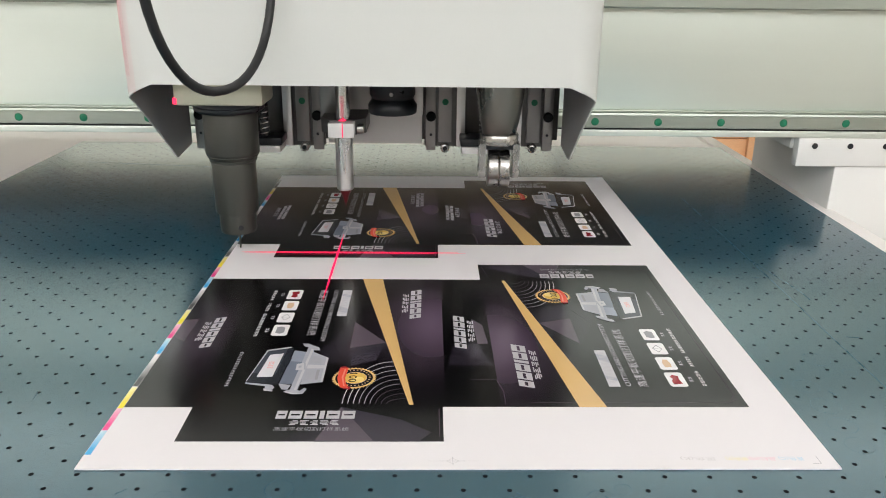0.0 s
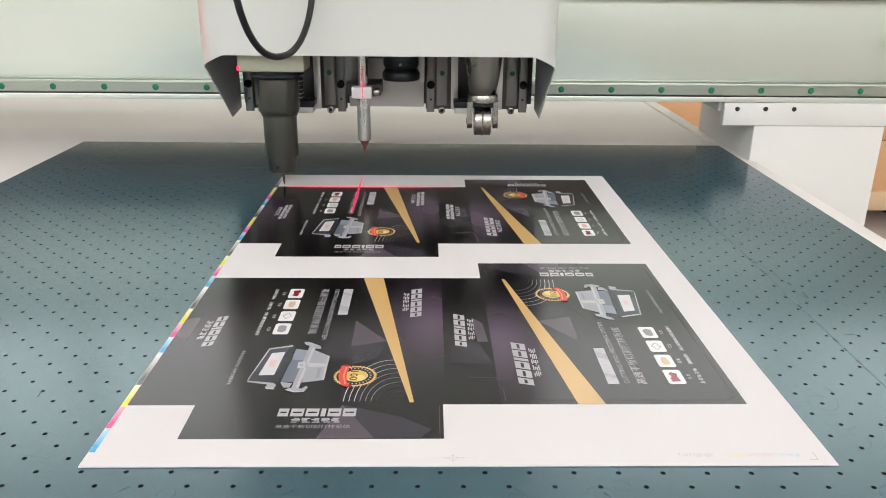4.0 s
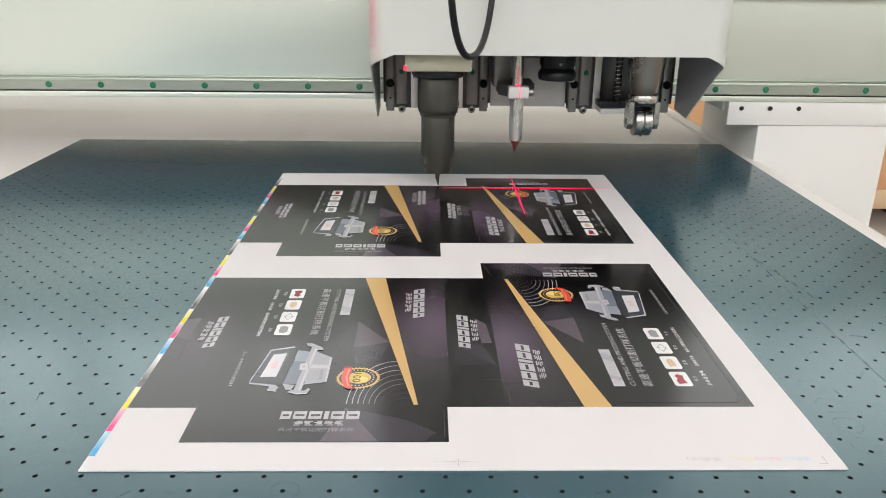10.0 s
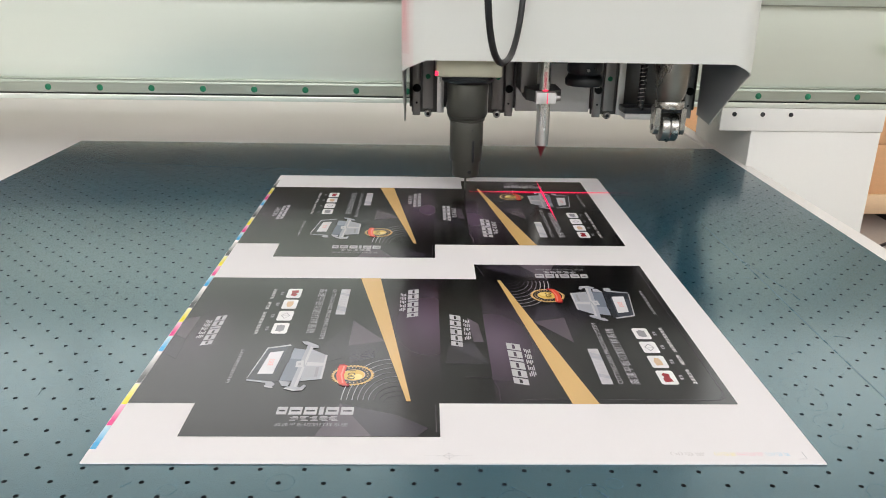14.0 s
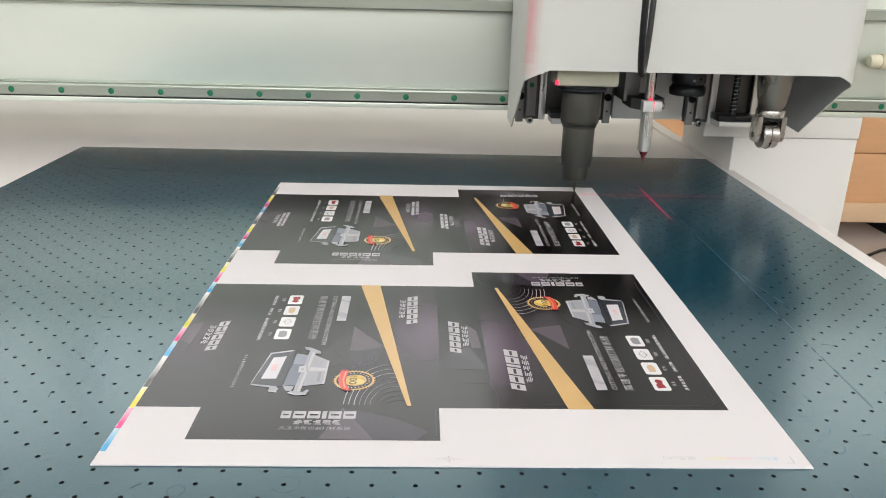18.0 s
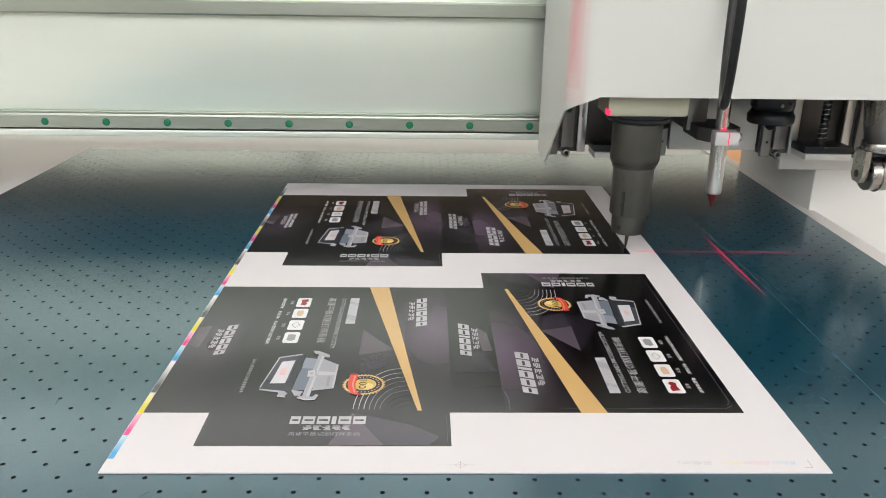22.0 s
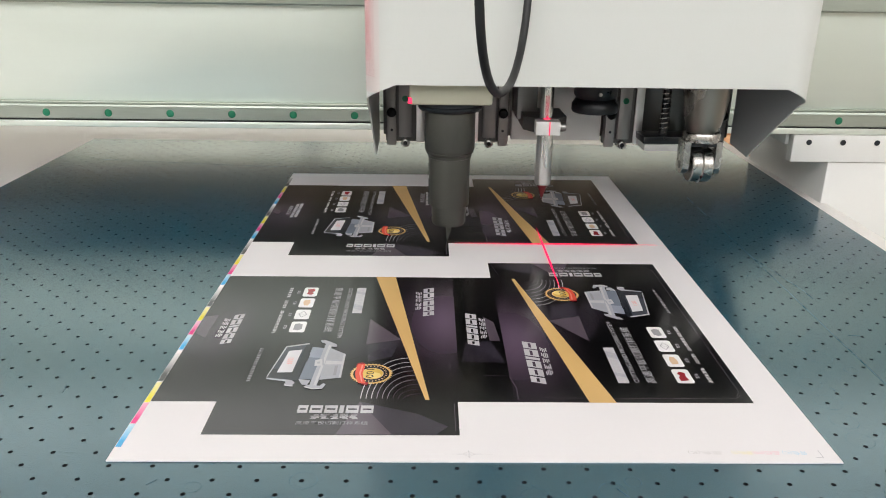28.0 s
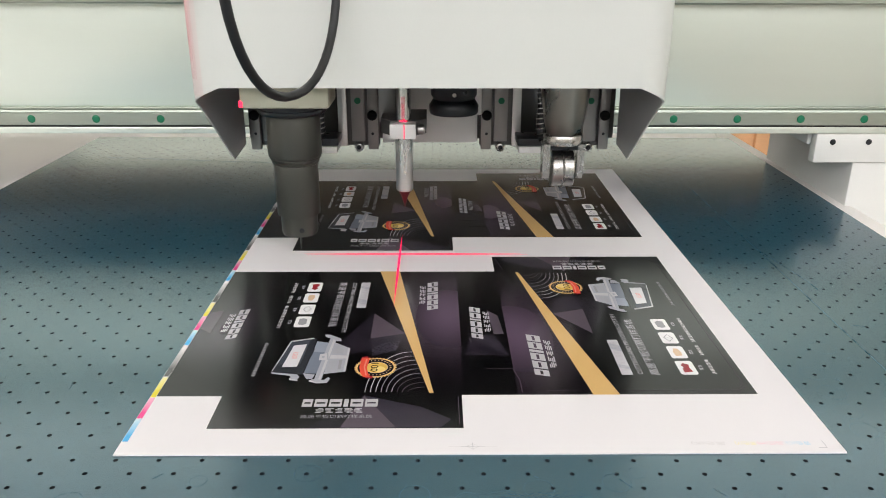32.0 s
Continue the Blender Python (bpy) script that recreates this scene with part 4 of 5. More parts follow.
# leg with its bracket, on either side of the table
for sx, ox in ((1, 0.0), (-1, -0.52)):
    X = lambda a, ox=ox, sx=sx: ox + sx * a
    lo, hi = sorted((X(0.5605), X(0.722)))
    box("leg", lo, hi, 0.1255, 0.3180, -0.42, 0.0425, M_LEG, gantry, "pale painted upright plate", 0.0015)
    lo, hi = sorted((X(0.5205), X(0.722)))
    box("bracket", lo, hi, 0.1235, 0.1350, 0.0429, 0.0705, M_LEG, gantry, "pale bracket with dark bolt holes", 0.0008)
    for bx in (0.5362, 0.5707, 0.6053):
        lathe("bolt_hole", [(0.0028, 0.0), (0.0028, -0.0006), (0.0016, -0.0008)], M_NAVY, gantry, "dark recessed bolt", 16, (X(bx), 0.1233, 0.0631), "y")
    lo, hi = sorted((X(0.5605), X(0.722)))
    box("leg_head", lo, hi, 0.1354, 0.3180, 0.0429, 0.0711, M_LEG, gantry, "", 0.0008)
    lo, hi = sorted((X(0.5175), X(0.5601)))
    box("stay", lo, hi, 0.1354, 0.30, 0.0585, 0.0711, M_LEG, gantry, "pale stay behind the bracket", 0.0008)

# ---- the cutting head, in its own space: the knife's axis is x = y = 0, the card's face z = 0 ----
head = thing("tool_carriage", "white sheet-metal cutter carriage with knife, pen and creasing wheel", "tool carriage")


def cover_shell():
    """Bent sheet-metal cover: flat front, rounded corners, side wings whose lower edge slopes down to the back."""
    plan = [(-0.067, 0.112, 0.064), (-0.067, 0.068, 0.0605), (-0.067, 0.055, 0.0705), (-0.067, 0.02, 0.0965), (-0.067, -0.012, 0.1195)]
    r = 0.024
    for k in range(0, 9):
        a = math.pi + k * math.pi / 16
        plan.append((-0.043 + r * math.cos(a), -0.020 + r * math.sin(a), 0.1245 + 0.0155 * k / 8))
    half = list(plan)
    plan += [(0.214 - x, y, z) for x, y, z in reversed(half)]
    th = 0.0014
    bm = bmesh.new()
    outer_lo, outer_hi, inner_lo, inner_hi = [], [], [], []
    pts = [Vector((x, y)) for x, y, _ in plan]
    for i, (x, y, z) in enumerate(plan):
        d = (pts[min(i + 1, len(pts) - 1)] - pts[max(i - 1, 0)]).normalized()
        nrm = Vector((d.y, -d.x))
        if nrm.dot(Vector((x - 0.107, y - 0.05))) < 0:
            nrm = -nrm
        ix, iy = x - nrm.x * th, y - nrm.y * th
        outer_lo.append(bm.verts.new((x, y, z)))
        outer_hi.append(bm.verts.new((x, y, 0.70)))
        inner_lo.append(bm.verts.new((ix, iy, z)))
        inner_hi.append(bm.verts.new((ix, iy, 0.70)))
    n = len(plan)
    for i in range(n - 1):
        j = i + 1
        bm.faces.new((outer_lo[i], outer_lo[j], outer_hi[j], outer_hi[i]))
        bm.faces.new((outer_lo[i], inner_lo[i], inner_lo[j], outer_lo[j]))
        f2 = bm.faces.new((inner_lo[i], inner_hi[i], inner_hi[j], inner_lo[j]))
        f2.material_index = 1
        bm.faces.new((outer_hi[i], outer_hi[j], inner_hi[j], inner_hi[i]))
    for k in (0, n - 1):
        bm.faces.new((outer_lo[k], outer_hi[k], inner_hi[k], inner_lo[k]))
    bmesh.ops.recalc_face_normals(bm, faces=bm.faces[:])
    return bm


cover = part("cover", cover_shell(), M_COVER, head, "white bent sheet-metal cover", True)
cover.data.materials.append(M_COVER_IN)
# Laser glint painted on the cover's corner: nested glowing strips, strongest in the middle
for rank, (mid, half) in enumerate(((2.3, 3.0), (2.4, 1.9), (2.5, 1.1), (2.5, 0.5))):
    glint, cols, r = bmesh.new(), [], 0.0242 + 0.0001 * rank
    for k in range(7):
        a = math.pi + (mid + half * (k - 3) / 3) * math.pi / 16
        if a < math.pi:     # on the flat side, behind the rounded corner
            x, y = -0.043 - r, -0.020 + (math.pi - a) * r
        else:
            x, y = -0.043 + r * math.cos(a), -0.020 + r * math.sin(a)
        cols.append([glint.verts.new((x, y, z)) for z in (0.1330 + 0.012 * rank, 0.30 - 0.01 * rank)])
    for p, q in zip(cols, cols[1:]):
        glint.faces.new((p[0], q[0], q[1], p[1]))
    part("laser_glint", glint, M_GLINT, head, "faint red glowing strip painted as laser glint on the cover's corner", True)
box("cover_top", -0.066, 0.280, -0.043, 0.111, 0.6995, 0.701, M_COVER, head)
box("back_plate", -0.062, 0.276, 0.1122, 0.1178, 0.0690, 0.6993, M_PLATE, head, "grey carriage back plate", 0.001)
for cx in (-0.03, 0.107, 0.245):
    box("slide_block", cx - 0.02, cx + 0.02, 0.1180, 0.1208, 0.0760, 0.092, M_STEEL, head, "steel slide block", 0.001)


def tool_slide(x, cap_z, side):
    """Upright slide: a slim rail with a green cap and a knob below, and beside it a bar with a black dowel."""
    plate = box("slide_plate", x - 0.019, x + 0.019, 0.1060, 0.1120, 0.0640, 0.20, M_PLATE, head, "grey slide plate", 0.0008)
    box("slim_rail", x - 0.0060, x + 0.0060, 0.1005, 0.1058, 0.0690, 0.20, M_SLIDE, plate, "grey steel slim rail", 0.0005)
    lathe("green_cap", [(0.0024, 0.0003), (0.0029, 0.0), (0.0029, -0.0005)], M_GREEN, plate, "green plastic cap", 16, (x, 0.1004, cap_z), "y")
    a, b = sorted((x + side * 0.0088, x + side * 0.0178))
    box("edge_bar", a, b, 0.1005, 0.1058, 0.0612, 0.20, M_SLIDE, plate, "", 0.0005)
    a, b = sorted((x - side * 0.0105, x - side * 0.0185))
    box("edge_strip", a, b, 0.1030, 0.1058, 0.0640, 0.20, M_BRUSHED, plate, "", 0.0005)
    lathe("dowel", [(0.0044, 0.0), (0.0046, -0.0025), (0.0036, -0.004)], M_HOLE, plate, "black round dowel", 16, (x + side * 0.0130, 0.1004, 0.0930), "y")
    lathe("bar_screw", [(0.0013, 0.0), (0.0013, -0.0006)], M_NAVY, plate, "", 10, (x + side * 0.0130, 0.1004, 0.0760), "y")
    lathe("knob", [(0.0042, 0.0100), (0.0042, -0.004), (0.0034, -0.0052), (0.0024, -0.0055), (0.0020, -0.0042)], M_STEEL, plate, "round steel knob", 20, (x, 0.1055, 0.0632), "y")
    lathe("knob_socket", [(0.0020, 0.0), (0.0020, -0.0012)], M_NAVY, plate, "", 12, (x, 0.1011, 0.0632), "y")
    return plate


for x, side in ((-0.0404, -1), (0.0403, 1), (0.1702, -1), (0.2513, 1)):
    tool_slide(x, 0.1060, side)


def ball_screw(x, a, b):
    screw = lathe("ball_screw", [(0.0040, 0.072), (0.0040, 0.2)], M_NAVY, head, "black lead screw with bright thread", 16, (x, 0.088, 0))
    bms = []
    for k in range(26):
        z = 0.076 + 0.0046 * k
        bms.append(tube_bm([(x + 0.0041 * math.cos(q), 0.088 + 0.0041 * math.sin(q), z + 0.0046 * q / (2 * math.pi)) for q in [math.pi * 2 * w / 8 for w in range(9)]], 0.0006, 5))
    part("thread", merge(bms), M_STEEL, screw, "bright thread", True)
    box("screw_foot", a, b, 0.0750, 0.1050, 0.0705, 0.0770, M_NAVY, screw, "", 0.0006)
    box("screw_plate", a + 0.001, b - 0.001, 0.0735, 0.1045, 0.0642, 0.0702, M_PALE, screw, "pale aluminium foot plate", 0.0005)


ball_screw(0.0078, -0.0190, 0.0245)
ball_screw(0.2050, 0.1835, 0.2300)
box("inner_panel", 0.062, 0.149, 0.1060, 0.1120, 0.0665, 0.122, M_PALE, head, "pale inner panel", 0.0008)
# Upper panel coloured black for the shade high up inside the cover
box("upper_panel", 0.062, 0.149, 0.1060, 0.1120, 0.1222, 0.2, M_NAVY, head, "upper inner panel blackened to stand for shade", 0.0008)
# Unseen black shelf and lip, added to keep light out above the tools
box("tool_shelf", -0.0652, 0.2792, -0.0195, 0.1118, 0.1500, 0.156, M_NAVY, head, "unseen dark shelf added to block light inside the cover", 0.0008)
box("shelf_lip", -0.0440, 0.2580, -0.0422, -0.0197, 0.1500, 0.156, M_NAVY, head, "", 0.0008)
box("inner_block", 0.062, 0.080, 0.06, 0.1058, 0.095, 0.2, M_SLIDE, head, "", 0.0008)
box("inner_block", 0.143, 0.150, 0.06, 0.1058, 0.101, 0.2, M_PALE, head, "", 0.0008)

# knife tool
knife = new("knife_tool", None)
knife.empty_display_size = 0.01
knife.parent = head
knife["label"] = "grey anodised oscillating knife tool"
box("motor_block", -0.0333, 0.0325, -0.029, 0.012, 0.1222, 0.149, M_CREAM, knife, "cream anodised square block", 0.0025)
# Laser spot painted as two small glowing chips on the block
box("laser_spot", -0.0340, -0.0334, -0.0285, -0.0240, 0.1236, 0.1280, M_RED_SOFT, knife, "glowing red chip painted as a laser spot on the block's corner")
box("laser_spot", -0.0334, -0.0310, -0.0294, -0.0291, 0.1236, 0.1280, M_RED_SOFT, knife, "glowing red chip painted as a laser spot on the block's corner")
lathe("black_flange", [(0.0215, 0.1140), (0.0250, 0.1145), (0.0268, 0.1165), (0.0270, 0.1185), (0.0255, 0.1190), (0.0255, 0.1221)], M_NAVY, knife, "black flange ring", 40)
lathe("upper_barrel", [(0.0178, 0.0748), (0.0184, 0.0752), (0.0186, 0.0768), (0.0184, 0.0770), (0.0188, 0.0774), (0.0197, 0.0790), (0.0202, 0.0798), (0.0199, 0.0802), (0.0206, 0.0812), (0.0209, 0.0825), (0.0209, 0.1125), (0.0204, 0.1140)], M_BARREL, knife, "grey upper barrel", 48)
holder = new("knife_holder", lathe("turned", [(0.0120, 0.0156), (0.0137, 0.0162), (0.0146, 0.0184), (0.0147, 0.0310), (0.0149, 0.0328), (0.0168, 0.0332), (0.0172, 0.0342), (0.0173, 0.0735), (0.0170, 0.0746)], M_BARREL, None, "", 48).data)
bpy.data.objects.remove(bpy.data.objects["turned"])
holder.parent = head
holder["label"] = "grey turning blade holder"
lathe("set_screw", [(0.0021, 0.0002), (0.0021, -0.0003), (0.0012, -0.0004)], M_NAVY, holder, "dark set screw", 14, (0, -0.0147, 0.0225), "y")
lathe("set_screw", [(0.0021, -0.0002), (0.0021, 0.0003), (0.0012, 0.0004)], M_NAVY, holder, "dark set screw", 14, (0, 0.0147, 0.0225), "y")
box("slot", 0.0012, 0.0040, -0.0176, -0.0165, 0.0335, 0.0560, M_NAVY, holder, "dark narrow slot", 0.0004)
lathe("pin_hole", [(0.0012, 0.0002), (0.0012, -0.0004)], M_NAVY, holder, "", 12, (0.0015, -0.0174, 0.0440), "y")
lathe("pin_hole", [(0.0009, 0.0002), (0.0009, -0.0004)], M_NAVY, holder, "", 12, (0.001, -0.0174, 0.0672), "y")
prism("blade", [(-0.0027, 0.0160), (0.0027, 0.0160), (0.0022, 0.0085), (-0.0006, 0.0004), (-0.0012, 0.0004)], -0.0006, 0.0006, M_BARREL, holder, "thin steel blade", "x")

# pen tool
PX, PY = 0.0845, 0.033
pen = new("pen_tool", None)
pen.empty_display_size = 0.01
pen.parent = head
pen["label"] = "bright aluminium pen with a red tip"
lathe("upper_rod", [(0.0058, 0.101), (0.0058, 0.2)], M_BRUSHED, pen, "polished rod", 32, (PX, PY, 0))
box("clamp_face", PX - 0.0108, PX + 0.0102, PY - 0.0175, PY - 0.004, 0.0900, 0.1018, M_PALE, pen, "pale clamp face", 0.0004)
prism("clamp_body", [(PX - 0.0108, PY - 0.006), (PX + 0.0102, PY - 0.006), (PX + 0.0185, PY + 0.004), (PX + 0.0185, PY + 0.046), (PX - 0.019, PY + 0.046), (PX - 0.019, PY + 0.006)], 0.0904, 0.1024, M_PLATE, pen, "dark grey clamp")
lathe("clamp_screw", [(0.0042, 0.0), (0.0044, 0.004), (0.0036, 0.0056), (0.0020, 0.0058)], M_STEEL, pen, "steel clamp screw", 18, (PX + 0.0115, PY - 0.0030, 0.0950), "x")
lathe("barrel", [(0.0060, 0.0422), (0.0069, 0.0429), (0.0072, 0.0447), (0.0072, 0.0892)], M_BRUSHED, pen, "bright aluminium pen barrel", 40, (PX, PY, 0))
lathe("pen_tip", [(0.0004, 0.0276), (0.0006, 0.0300), (0.0011, 0.0304), (0.0026, 0.0362), (0.0054, 0.0421)], M_REDTIP, pen, "dark red tapered tip", 24, (PX, PY, 0))
# Laser light painted on rod and clamp as small glowing pieces
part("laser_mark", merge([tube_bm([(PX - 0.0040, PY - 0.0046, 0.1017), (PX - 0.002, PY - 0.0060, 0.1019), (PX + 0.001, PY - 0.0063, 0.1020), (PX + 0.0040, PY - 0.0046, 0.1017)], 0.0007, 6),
                          tube_bm([(PX + 0.0006, PY - 0.0062, 0.1018), (PX + 0.0004, PY - 0.0060, 0.1040)], 0.0006, 6)]), M_RED_SOFT, pen, "glowing red mark painted as laser light on the rod", True)
box("laser_line", PX + 0.0005, PX + 0.0013, PY - 0.01775, PY - 0.0174, 0.0900, 0.1018, M_RED, pen, "thin glowing red strip painted as a laser line on the clamp")
# Red highlight painted up the rod as two overlapping glowing strips
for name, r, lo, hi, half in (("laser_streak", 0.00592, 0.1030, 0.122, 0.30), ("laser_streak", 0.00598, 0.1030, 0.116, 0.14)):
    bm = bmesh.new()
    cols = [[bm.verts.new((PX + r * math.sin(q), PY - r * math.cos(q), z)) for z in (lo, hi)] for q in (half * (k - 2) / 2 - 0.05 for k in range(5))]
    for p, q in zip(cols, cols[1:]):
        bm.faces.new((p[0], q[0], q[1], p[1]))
    part(name, bm, M_STREAK, pen, "soft red glowing strip painted as laser light on the metal", True)

# alignment camera
eye_part = lathe("alignment_camera", [(0.0160, 0.1062), (0.0190, 0.1066), (0.0198, 0.1080), (0.0200, 0.1135), (0.0178, 0.1170), (0.0168, 0.1186), (0.0178, 0.1206), (0.0186, 0.1218), (0.0186, 0.149)], M_NAVY, head, "black round camera housing", 40, (0.1255, 0.030, 0.0018))
lathe("lens_ring", [(0.010, 0.1060), (0.0125, 0.1057), (0.0150, 0.1061)], M_STEEL, eye_part, "", 32, (0.1255, 0.030, 0.0018))
lathe("screw", [(0.0016, 0.0), (0.0016, -0.0006), (0.0009, -0.0008)], M_SLIDE, eye_part, "small steel screw", 14, (0.1255, 0.0108, 0.1258), "y")

# creasing wheel
CX, CY = 0.2108, 0.0
wheel_tool = new("creasing_tool", None)
wheel_tool.empty_display_size = 0.01
wheel_tool.parent = head
wheel_tool.location = (0, 0, 0.0062)
wheel_tool["label"] = "steel creasing wheel in a forked holder"
lathe("cone", [(0.0128, 0.0920), (0.0133, 0.0928), (0.0160, 0.105), (0.0188, 0.124), (0.0208, 0.139), (0.0212, 0.19)], M_CONE, wheel_tool, "grey tapered holder", 48, (CX, CY, 0))
lathe("collar", [(0.0142, 0.0842), (0.0152, 0.0846), (0.0154, 0.0856), (0.0154, 0.0912), (0.0148, 0.0922)], M_STEEL, wheel_tool, "polished collar", 48, (CX, CY, 0))
for s in (-1, 1):
    x = CX + s * 0.0133
    prism("fork_arm", [(CY - 0.009, 0.0850), (CY + 0.009, 0.0850), (CY + 0.009, 0.062), (CY + 0.005, 0.0570), (CY - 0.005, 0.0570), (CY - 0.009, 0.062)], x - 0.0026, x + 0.0026, M_STEEL, wheel_tool, "polished fork arm", "x")
    lathe("axle_end", [(0.0034, 0.0), (0.0034, s * 0.0004), (0.0022, s * 0.0006)], M_PLATE, wheel_tool, "", 18, (x + s * 0.0026, CY, 0.0640), "x")
box("fork_core", CX - 0.0106, CX + 0.0106, CY - 0.0085, CY + 0.0085, 0.0805, 0.0843, M_NAVY, wheel_tool, "dark core over the wheel")
lathe("wheel", [(0.0120, -0.0088), (0.0140, -0.0086), (0.0146, -0.0078), (0.0146, -0.0010), (0.0150, -0.0006), (0.0158, 0.0), (0.0150, 0.0006), (0.0146, 0.0010), (0.0146, 0.0078), (0.0140, 0.0086), (0.0120, 0.0088)], M_STEEL, wheel_tool, "polished steel wheel with a middle ridge", 56, (CX, CY, 0.0640), "x")

# cable loop hanging out in front of the cover
cable_pts = []
A, B = Vector((0.0490, -0.052)), Vector((0.0050, -0.182))
mid, hw = (A + B) / 2, (A - B) / 2
for k in range(5):
    cable_pts.append((A.x, A.y + 0.002 * k, 0.39 - 0.035 * k))
for k in range(25):
    a = math.pi * k / 24
    w = math.cos(a)
    p = mid + hw * (1 if w >= 0 else -1) * abs(w) ** 0.9
    cable_pts.append((p.x, p.y, 0.232 - 0.083 * math.sin(a) ** 0.95))
for k in range(1, 8):
    u = k / 7
    q = B + (A - B) * u ** 2
    cable_pts.append((q.x, q.y, 0.232 + 0.17 * math.sin(u * math.pi / 2)))
cable = part("cable", tube_bm(cable_pts, 0.0029, 12), M_BLACK, head, "black round cable in a hanging loop", True)

# ---- the red laser cross as glowing stripes just above the card, carried along with the head ----
laser = thing("laser_cross", "red laser cross drawn as glowing stripes over the sheet", "laser light")
LZ = 0.0006


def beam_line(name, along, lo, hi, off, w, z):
    """A thin glowing stripe, standing in for a laser line, that narrows towards both ends."""
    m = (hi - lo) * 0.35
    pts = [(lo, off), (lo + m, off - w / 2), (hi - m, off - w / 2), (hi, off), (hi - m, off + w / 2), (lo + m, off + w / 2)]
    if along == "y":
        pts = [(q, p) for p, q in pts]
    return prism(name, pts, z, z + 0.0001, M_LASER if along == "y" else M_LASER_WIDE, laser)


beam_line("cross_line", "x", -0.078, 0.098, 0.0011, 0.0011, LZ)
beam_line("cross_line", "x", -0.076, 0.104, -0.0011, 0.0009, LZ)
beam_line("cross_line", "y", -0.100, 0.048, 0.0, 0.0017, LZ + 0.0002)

# ---- wooden crates beyond the table ----
def crate(x, y, w, d, h):
    """A plank crate on dark skids."""
    c = thing("wooden_crate", "orange pine crate of wide planks on dark skids", "crate", "pine crates beyond the table", at=(x, y, R["z0"]))
    for xx in (0.03, w / 2 - 0.04, w - 0.11):
        box("skid", xx, xx + 0.08, 0.01, d - 0.01, 0, 0.075, M_BLACK, c, "dark skid")
    n = max(2, round(h / 0.30))
    for i in range(n):
        z0, z1 = 0.075 + i * h / n + 0.002, 0.075 + (i + 1) * h / n - 0.002
        box("plank", 0, w, 0, 0.02, z0, z1, M_WOOD, c, "", 0.003)
        box("plank", 0, w, d - 0.02, d, z0, z1, M_WOOD, c, "", 0.003)
        box("plank", 0, 0.02, 0.021, d - 0.021, z0, z1, M_WOOD, c, "", 0.003)
        box("plank", w - 0.02, w, 0.021, d - 0.021, z0, z1, M_WOOD, c, "", 0.003)
    for xx in (0.0, w - 0.09):
        box("batten", xx, xx + 0.09, -0.022, -0.0015, 0.085, 0.065 + h, M_WOOD, c, "pale pine batten", 0.003)
    box("bottom_board", 0, w, -0.024, -0.0016, 0.075, 0.163, M_WOOD_PALE, c, "paler bottom board", 0.003)
    for kx, kz in ((0.12, 0.50), (0.05, 0.86), (w * 0.45, 0.63), (w * 0.62, 0.36), (w * 0.8, 0.95)):
        if kz < h:
            lathe("knot", [(0.011, 0.0), (0.011, -0.0008), (0.004, -0.0010)], M_KNOT, c, "dark wood knot", 12, (kx, -0.0215 if kx < 0.09 or kx > w - 0.09 else -0.0002, kz), "y")
    return c


crate(1.72, 2.98, 1.3, 0.38, 1.25)
crate(0.62, 2.95, 1.0, 0.4, 1.0)
floor_cable = part("floor_cable", tube_bm([(x, y, R["z0"] + 0.0075) for x, y in ((1.55, 2.58), (1.80, 2.60), (2.02, 2.67), (2.16, 2.77), (2.38, 2.86), (2.75, 2.88))], 0.007, 8), M_BLACK, None, "", True)
tagged(floor_cable, "dark cable lying on the floor before a crate", "cable")

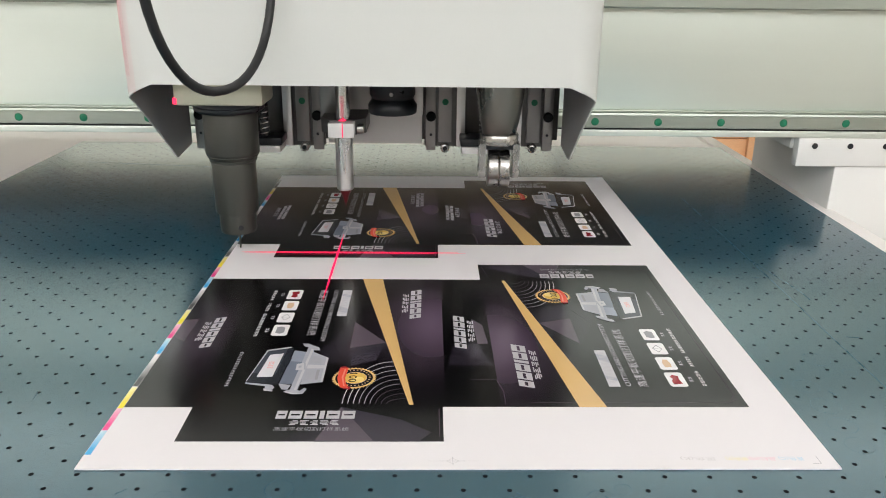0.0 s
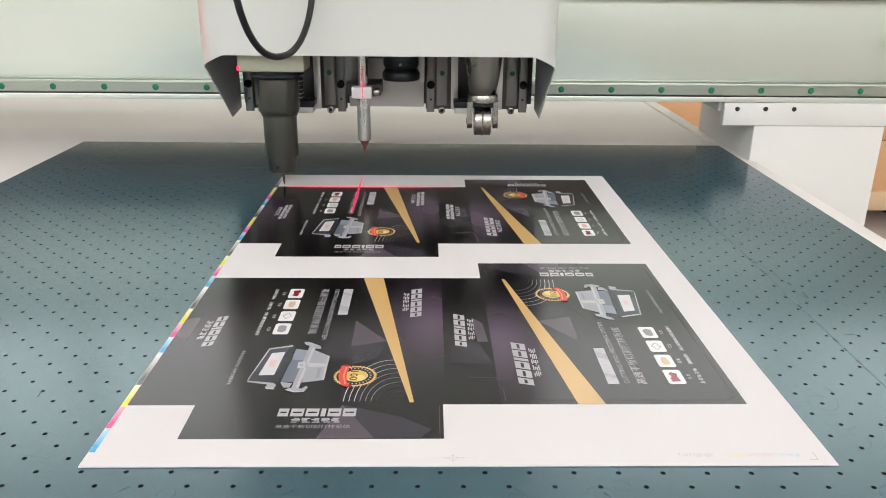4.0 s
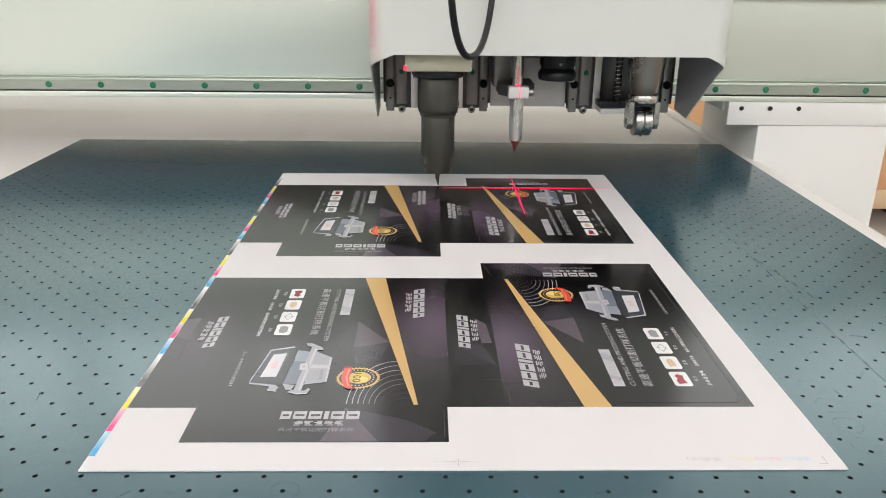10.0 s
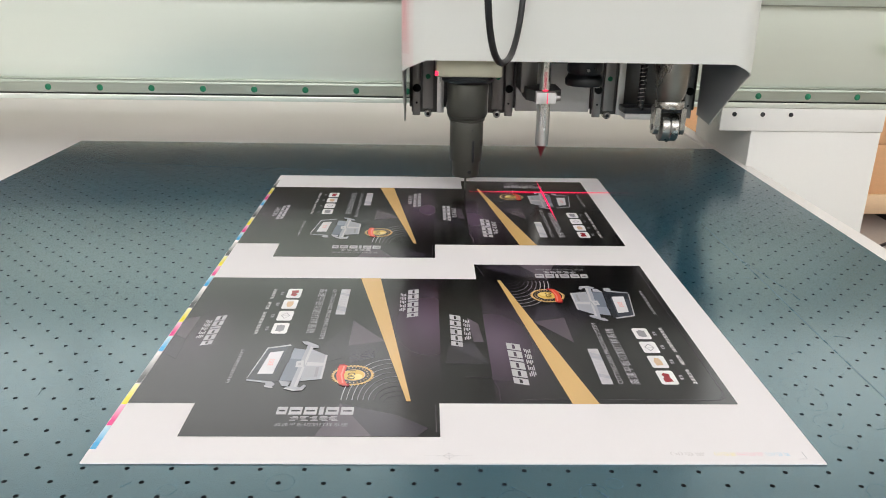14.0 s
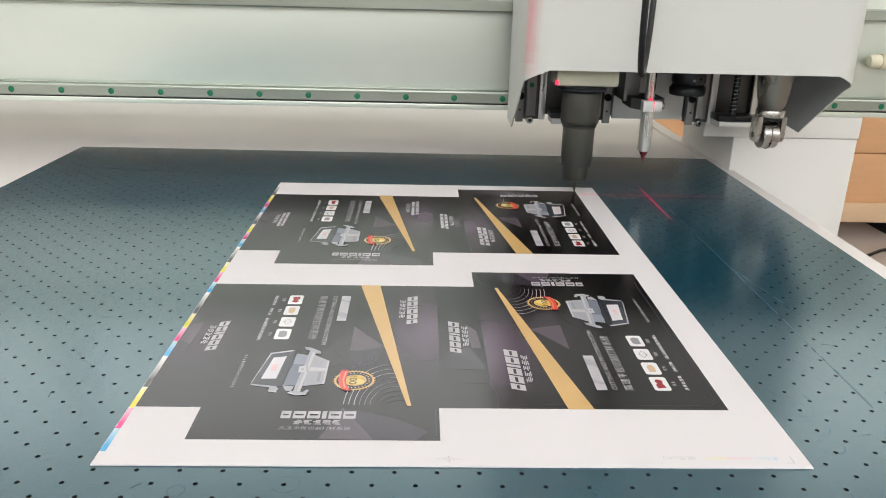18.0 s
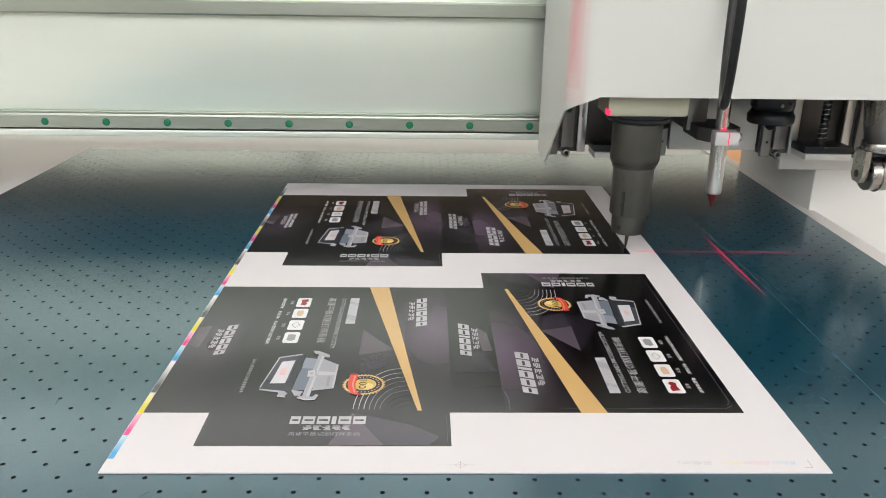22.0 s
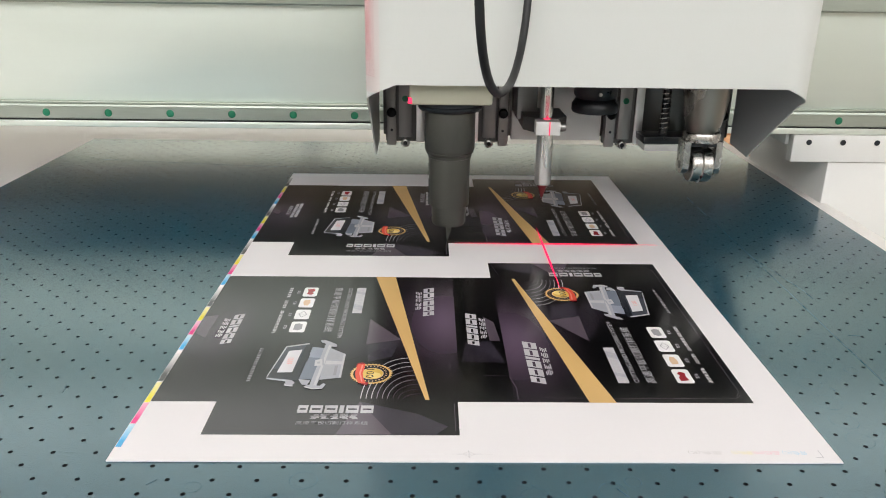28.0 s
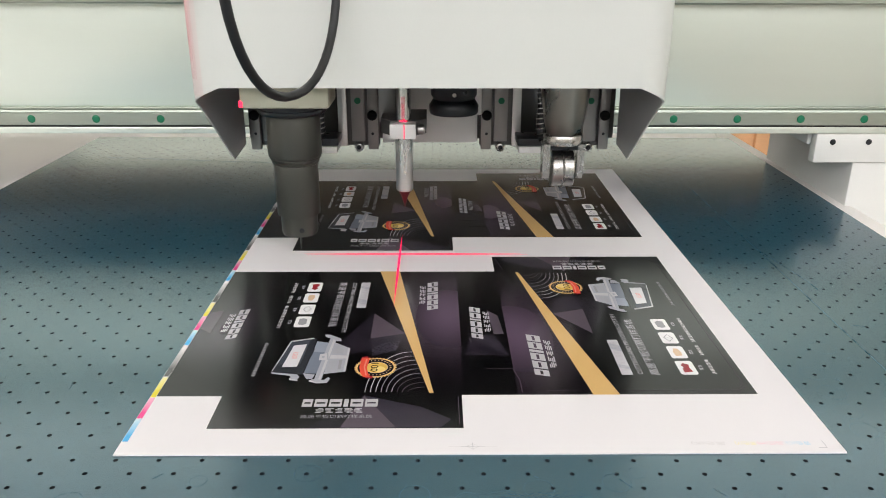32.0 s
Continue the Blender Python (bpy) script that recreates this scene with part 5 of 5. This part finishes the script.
# ---- movement ----
HEAD_ROWS = [
    (0, 0.0087, 0.2998), (0.5, 0.0084, 0.3152), (1, 0.0098, 0.3213), (1.5, 0.0074, 0.3233),
    (2, 0.0075, 0.3466), (2.5, 0.0083, 0.3858), (3, 0.0098, 0.4226), (3.5, 0.0082, 0.4700),
    (4.2, 0.0088, 0.5023), (4.8, 0.0089, 0.5067), (5.5, 0.0104, 0.5062), (6, 0.0180, 0.5076),
    (6.5, 0.0365, 0.5095), (7, 0.0414, 0.4987), (7.5, 0.0446, 0.4965), (8, 0.0450, 0.4855),
    (8.5, 0.0592, 0.4907), (9, 0.1017, 0.4885), (9.5, 0.1444, 0.4879), (10, 0.1717, 0.4917),
    (10.5, 0.1724, 0.4950), (11, 0.1724, 0.5111), (11.5, 0.1945, 0.5115), (12, 0.1992, 0.5137),
    (12.5, 0.2048, 0.4973), (13, 0.2067, 0.4954), (13.5, 0.2060, 0.4908), (14, 0.2062, 0.4882),
    (14.5, 0.2068, 0.5206), (15, 0.2125, 0.5237), (15.6, 0.2611, 0.5358), (16.1, 0.3158, 0.5362),
    (16.5, 0.3338, 0.5345), (17, 0.3336, 0.5322), (17.5, 0.3353, 0.5336), (18, 0.3342, 0.5180),
    (18.5, 0.3352, 0.5007), (19, 0.3476, 0.4874), (19.5, 0.3490, 0.4920), (20, 0.3479, 0.4442),
    (20.5, 0.3483, 0.4046), (21, 0.3470, 0.3600), (21.5, 0.3473, 0.3350), (22, 0.3365, 0.3277),
    (22.5, 0.3338, 0.3246), (23, 0.2934, 0.3237), (23.5, 0.2510, 0.3225), (24, 0.2083, 0.3215),
    (24.5, 0.2054, 0.3183), (25, 0.2052, 0.2979), (25.5, 0.1996, 0.2963), (26.2, 0.1953, 0.3027),
    (26.8, 0.1805, 0.3136), (27.5, 0.1717, 0.3193), (28, 0.1720, 0.3197), (28.5, 0.1710, 0.3216),
    (29, 0.1705, 0.2905), (29.5, 0.1708, 0.2854), (30, 0.1694, 0.2866), (30.5, 0.1637, 0.2754),
    (31, 0.1248, 0.2748), (31.5, 0.0826, 0.2771), (32, 0.0470, 0.2797),
]
KNIFE_TURNS = [(0, 200), (3.5, 180), (4.5, 150), (5.5, 100), (6.5, 95), (7, 52), (8.1, 52), (8.7, 90), (9.5, 90), (10.2, 130), (11, 170), (11.3, 90), (11.7, 20), (13, 10), (14.5, 20), (15.2, 90),
               (18.3, 90), (19, 75), (19.6, 20), (21.2, 5), (22, -45), (22.6, -90), (24, -90), (24.5, -20), (25, 0), (26, -60), (27, -90), (28.2, -90),
               (28.8, -20), (30.2, -10), (30.8, -80), (31.5, -90), (32, -165)]


CABLE_SWAY = [(0, 0.0007), (2, -0.0007), (7, 0.0023), (10, 0.0005), (13, -0.003), (17, 0.0042), (19, 0.0024), (22, -0.0021), (23.8, -0.0037), (25, 0.0050), (30, 0.0047), (31, 0.0), (32, -0.0035)]


def motions():
    walk(gantry, [(t, pose(0, y, 0)) for t, x, y in HEAD_ROWS])
    walk(head, [(t, pose(x, y, 0)) for t, x, y in HEAD_ROWS])
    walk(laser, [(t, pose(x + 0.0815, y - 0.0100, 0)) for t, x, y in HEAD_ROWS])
    walk(cable, [(t, pose(x, 0, -0.0018)) for t, x in CABLE_SWAY])
    walk(holder, [(t, pose(0, 0, 0, 0, 0, a)) for t, a in KNIFE_TURNS])


motions()
